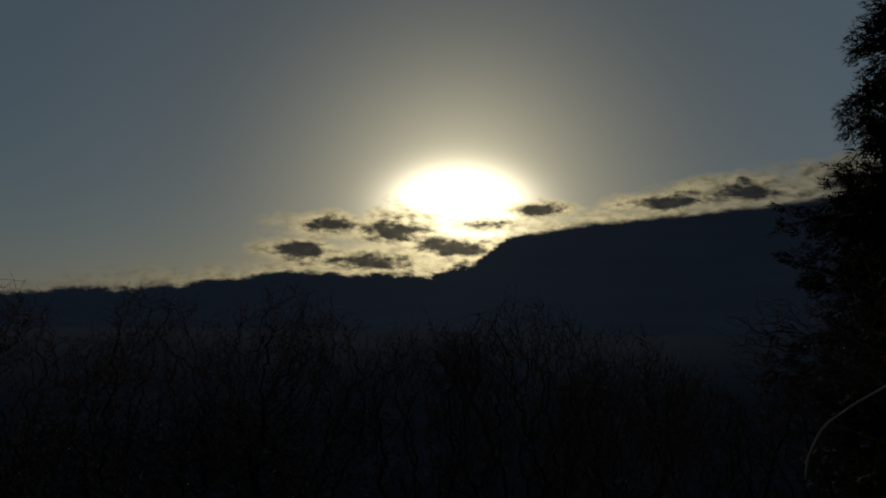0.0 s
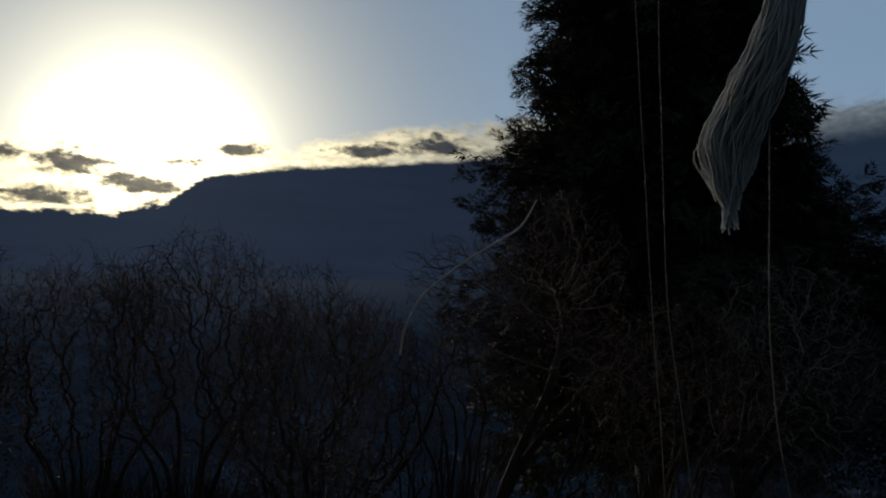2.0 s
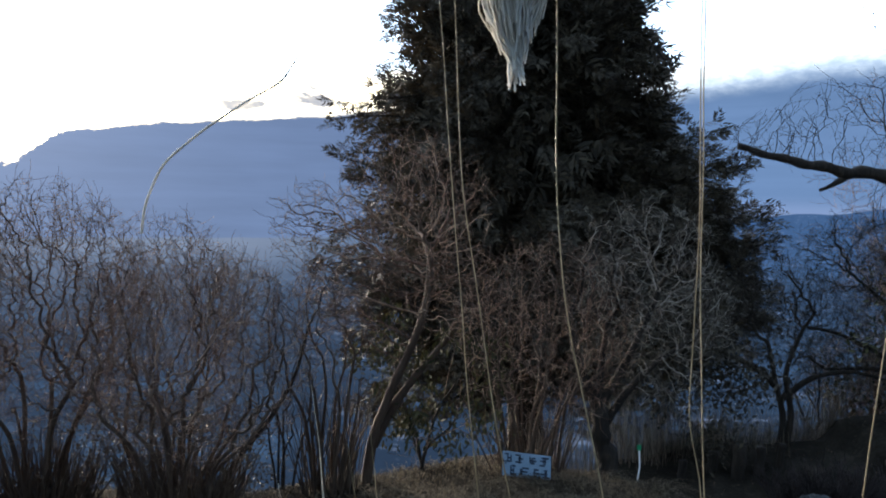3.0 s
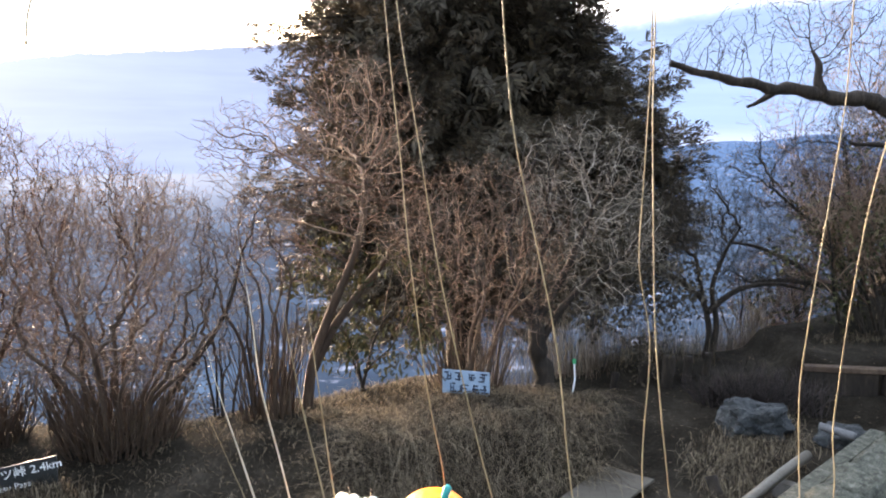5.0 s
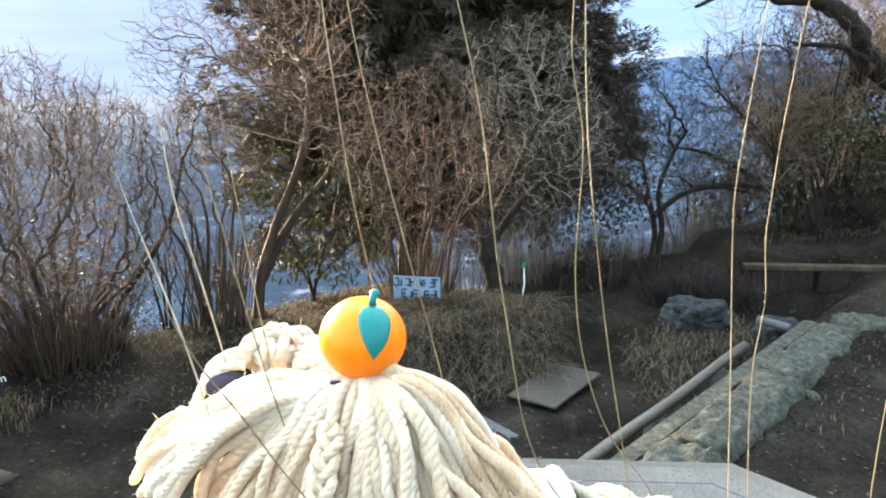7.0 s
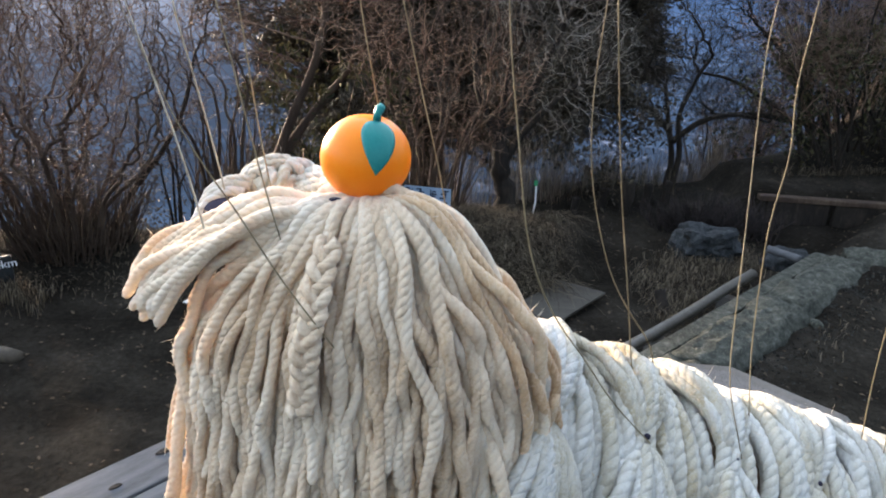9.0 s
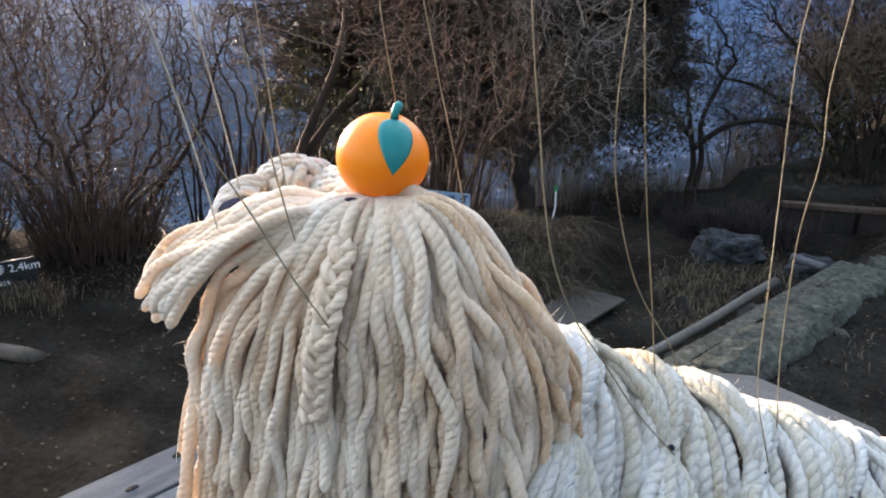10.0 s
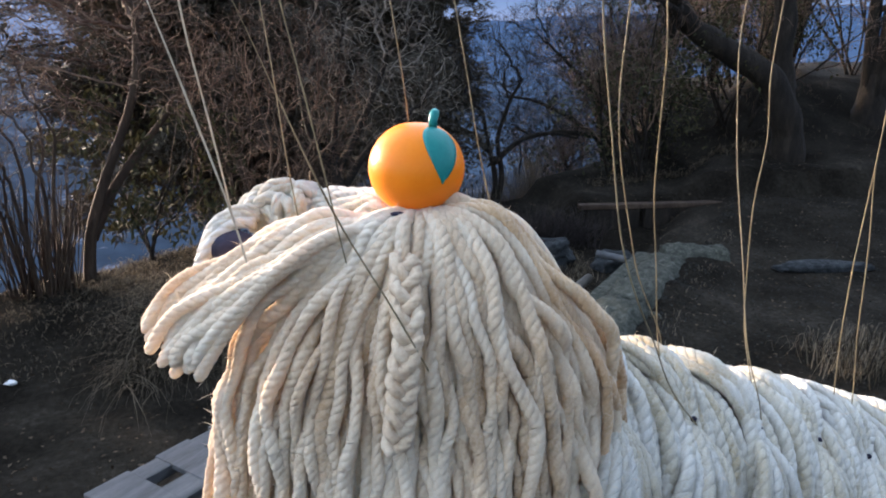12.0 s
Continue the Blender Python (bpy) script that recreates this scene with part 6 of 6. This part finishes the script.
def build_grit():
    """Grey crushed stone trodden into the terrace beyond the kerb."""
    rs = np.random.RandomState(23)
    x, y = rs.uniform(0.5, 5.6, 60000), rs.uniform(1.6, 5.7, 60000)
    off = 0.772 * (x - 0.53) - 0.635 * (y - 2.64)
    near = np.exp(-np.abs(off - 0.32) / 0.10)
    keep = (off > 0.27) & (rs.uniform(size=60000) < 0.42 + 0.5 * near)
    x, y, n = x[keep], y[keep], int(keep.sum())
    pos = np.array([(a, b, height(a, b) + 0.001) for a, b in zip(x, y)])
    m = frames_of(pos, rs.normal(size=(n, 3)) * (1, 1, 0.3), np.tile([0, 0, 1.0], (n, 1)) + rs.normal(size=(n, 3)) * 0.3, 0.004 + 0.009 * rs.uniform(size=n) ** 4 + 0.010 * near[keep] * rs.uniform(size=n) ** 3)
    v, f = scatter([(-0.6, -0.5, -0.3), (0.7, -0.4, -0.3), (0.5, 0.6, -0.3), (-0.5, 0.5, -0.3), (0.1, 0, 0.5)], [(0, 1, 4), (1, 2, 4), (2, 3, 4), (3, 0, 4)], m)
    thing("grit", mesh_from("grit", v, f, GRIT, False), "grey crushed stone scattered over the trodden terrace", "gravel", kind="stuff")


build_grass()
build_litter()
build_grit()
build_dead_bush()


# ---- signs, stumps, stones, boards ----
def lump(name, sx, sy, sz, seed, material, rough=0.25, detail=4, blocky=False):
    bm = bmesh.new()
    bmesh.ops.create_icosphere(bm, subdivisions=detail, radius=1)
    for v in bm.verts:
        d = v.co.normalized()
        k = 1 + rough * noise.noise(d * 1.6 + Vector((seed, 0, 0))) + rough * 0.5 * noise.noise(d * 4 + Vector((0, seed, 0))) + rough * 0.25 * noise.noise(d * 11 + Vector((0, 0, seed)))
        if blocky:
            # knocked into flat faces
            k *= 0.86 / max(abs(d.x) ** 4 + abs(d.y) ** 4 + abs(d.z) ** 4, 0.2) ** 0.25
        v.co = Vector((d.x * sx * k, d.y * sy * k, d.z * sz * k))
    me = mesh_bm(name, bm, material)
    me.polygons.foreach_set("use_smooth", np.full(len(me.polygons), not blocky))
    return me


def log_mesh(name, a, b, r, material, seed=0):
    tb = Tubes()
    a, b = np.array(a, float), np.array(b, float)
    rng = random.Random(seed)
    tb.add([a + (b - a) * k / 9 + np.array([rng.uniform(-1, 1), rng.uniform(-1, 1), rng.uniform(-1, 1)]) * r * 0.08 for k in range(10)], [r * rng.uniform(0.93, 1.05) for _ in range(10)], 12)
    return tb.mesh(name, material)


def letters(text, size, material, m, parent, name="lettering"):
    cu = bpy.data.curves.new(name, "FONT")
    cu.body, cu.size, cu.extrude, cu.align_x = text, size, 0.0008, "LEFT"
    ob = new("text_shape", cu)
    me = bpy.data.meshes.new_from_object(ob.evaluated_get(bpy.context.evaluated_depsgraph_get()))
    bpy.data.objects.remove(ob)
    me.name = name
    me.materials.clear()
    me.materials.append(material)
    out = piece(name, me, parent)
    out.matrix_local = m
    return out


def build_signs():
    # the trail sign: a black board on a post
    g = height(-2.9, 3.75)
    sign = thing("trail_sign", None, "black trail sign board with white lettering on a low post", "sign", at=pose(-2.69, 3.73, 0, 0, 0, 32))
    bm = bmesh.new()
    box(bm, -0.36, 0, 0.115, 0.68, 0.022, 0.160, 0, 0.004)
    for v in bm.verts:
        v.co.z += 0.10 * (v.co.x + 0.0)
    board = piece("board", mesh_bm("board", bm, SIGNBLACK), sign)
    tilt = pose(0, 0, 0, 0, -math.degrees(math.atan(0.10)), 0)
    letters("\u30e4\u30d3\u30c4\u5ce0 2.4km", 0.066, WHITEPAINT, Matrix.Translation((-0.435, -0.0125, 0.085)) @ tilt @ pose(0, 0, 0, 90, 0, 0), board)
    letters("Yabitsu Pass", 0.050, WHITEPAINT, Matrix.Translation((-0.40, -0.0125, 0.018)) @ tilt @ pose(0, 0, 0, 90, 0, 0), board)
    bm = bmesh.new()
    box(bm, -0.62, 0.065, (0.24 + g) / 2 - 0.1, 0.09, 0.09, 0.24 - g + 0.25, 0, 0.008)
    piece("post", mesh_bm("post", bm, LOGWOOD), sign)
    # the pale plate on the mound
    gz = height(-0.44, 4.78)
    plate = thing("notice_plate", None, "pale blue notice plate with dark handwriting on the mound", "sign", at=pose(-0.445, 4.75, gz - 0.02, 0, 0, -8))
    bm = bmesh.new()
    box(bm, 0, 0, 0.115, 0.325, 0.008, 0.165, 0, 0.002)
    pl = piece("plate", mesh_bm("plate", bm, PLATE), plate)
    for x in (-0.12, 0.12):
        bm = bmesh.new()
        box(bm, x, 0.014, 0.06, 0.022, 0.018, 0.20, 0, 0.003)
        piece("stake", mesh_bm("stake", bm, LOGWOOD), plate)
    rng = random.Random(3)
    for row, (z, n) in enumerate(((0.155, 4), (0.078, 4))):
        for k in range(n):
            x = -0.115 + 0.075 * k + (0.02 if row else 0)
            for j in range(5):
                bm = bmesh.new()
                flat = j < 3
                box(bm, x + rng.uniform(-0.018, 0.018), -0.0055 - 0.0002 * j, z + (0.022 * (j - 1) if flat else 0) + rng.uniform(-0.006, 0.006), rng.uniform(0.022, 0.046) if flat else 0.007, 0.003, 0.010 if flat else rng.uniform(0.03, 0.055), 0)
                piece("stroke", mesh_bm("stroke", bm, INK), pl)
    # the thin white stake with a green tag
    g = height(0.29, 5.3)
    st = thing("marker_stake", None, "thin bent white marker stake with a green tag", "stake", at=Matrix.Translation((0.285, 5.3, g)))
    tb = Tubes()
    tb.add([(0, 0, -0.03), (0.004, 0, 0.08), (0.016, 0, 0.16), (0.012, 0, 0.24), (0.010, 0, 0.29)], 0.0055, 8)
    piece("pole", tb.mesh("pole", WHITEPAINT), st)
    bm = bmesh.new()
    box(bm, 0.008, -0.003, 0.30, 0.028, 0.010, 0.04, 0, 0.003)
    piece("tag", mesh_bm("tag", bm, GREEN), st, "green tag")


def build_path_things():
    # plywood sheet
    bm = bmesh.new()
    ring = [(0.15, 3.84), (0.40, 3.67), (0.71, 4.16), (0.44, 4.29)]
    top = [bm.verts.new((x, y, height(x, y) * 0.3 + 0.055)) for x, y in ring]
    low = [bm.verts.new((x, y, height(x, y) * 0.3 + 0.040)) for x, y in ring]
    bm.faces.new(top)
    bm.faces.new(low[::-1])
    for k in range(4):
        bm.faces.new((low[k], low[(k + 1) % 4], top[(k + 1) % 4], top[k]))
    bmesh.ops.bevel(bm, geom=list(bm.edges), offset=0.003, segments=1, affect="EDGES")
    bmesh.ops.recalc_face_normals(bm, faces=bm.faces)
    thing("plywood_sheet", mesh_bm("plywood_sheet", bm, PLY), "worn square sheet of plywood on the path", "board")
    # stake at its corner
    thing("short_post", log_mesh("short_post", (0.49, 3.40, -0.1), (0.45, 3.50, 0.10), 0.030, BARK, 1), "short worn post at the corner of the sheet", "post")
    # plank by the bench
    bm = bmesh.new()
    box(bm, 0.035, 3.54, 0.02, 0.44, 0.06, 0.03, math.atan2(-0.42, 0.36), 0.006)
    thing("loose_plank", mesh_bm("loose_plank", bm, GREYWOOD), "grey weathered plank lying on the path", "plank")
    # rock by the dead bush
    g = height(1.46, 4.92)
    thing("boulder", lump("boulder", 0.22, 0.18, 0.15, 2.0, ROCK, 0.38, 4, True), "blue-grey boulder beside the path", "rock", at=Matrix.Translation((1.46, 4.92, g + 0.07)))
    thing("boulder", lump("boulder", 0.16, 0.14, 0.09, 5.0, ROCK, 0.35), "small grey rock beside the boulder", "rock", at=Matrix.Translation((1.98, 4.80, height(1.98, 4.8) + 0.04)))
    thing("cut_log", log_mesh("cut_log", (1.79, 4.71, 0.225), (1.96, 4.60, 0.20), 0.026, GREYWOOD, 4), "short cut log by the kerb's end", "log")
    thing("short_post", log_mesh("short_post", (1.06, 3.98, -0.05), (1.0, 4.08, 0.13), 0.032, BARK, 5), "leaning dark post in the grass", "post")
    thing("pebble", lump("pebble", 0.025, 0.05, 0.022, 7.0, STONE, 0.2, 3), "pale pebble on the terrace", "stone", at=pose(1.64, 3.48, height(1.64, 3.48) + 0.012, 0, 0, 12))
    # stumps along the edge
    for k, (x, y, h, r) in enumerate(((1.02, 5.72, 0.24, 0.05), (1.18, 5.80, 0.20, 0.035), (0.85, 5.85, 0.16, 0.04), (1.36, 5.95, 0.18, 0.03), (0.62, 5.75, 0.14, 0.03))):
        g = height(x, y)
        thing("stump", log_mesh("stump", (x, y, g - 0.08), (x + 0.02, y, g + h), r, BARK, 20 + k), "dark cut stump at the edge of the drop", "stump", "edge stumps")
    # beam of the step
    g = height(2.4, 5.6)
    bm = bmesh.new()
    box(bm, 2.74, 5.66, g + 0.20, 1.46, 0.09, 0.04, math.radians(-2), 0.008)
    beam = thing("step_beam", mesh_bm("step_beam", bm, BROWN_BARK), "squared timber edging the earth step", "beam")
    for k in range(3):
        bm = bmesh.new()
        box(bm, 2.30 + 0.5 * k, 5.675 - 0.0175 * k, g + 0.09, 0.46, 0.06, 0.18, math.radians(-2), 0.012)
        piece("riser", mesh_bm("riser", bm, BARK), beam, "dark board under the timber")
    # the log on the strip
    g = height(-2.2, 3.0)
    thing("cut_log", log_mesh("cut_log", (-2.85, 3.00, g + 0.03), (-2.14, 2.90, g + 0.03), 0.038, LOGWOOD, 6), "pale log edging the path", "log")
    # long pale stone on the terrace
    thing("flat_stone", lump("flat_stone", 0.34, 0.07, 0.045, 9.0, ROCK, 0.25), "long pale stone set in the terrace", "stone", at=pose(3.15, 4.15, height(3.15, 4.15) + 0.02, 0, 0, -8))
    # paper litter
    g = height(-1.62, 3.6)
    thing("paper_scrap", lump("paper_scrap", 0.024, 0.018, 0.010, 4.0, WHITEPAINT, 0.6, 3), "crumpled white paper scrap on the path", "litter", at=Matrix.Translation((-1.62, 3.6, g + 0.012)))


build_signs()
build_path_things()
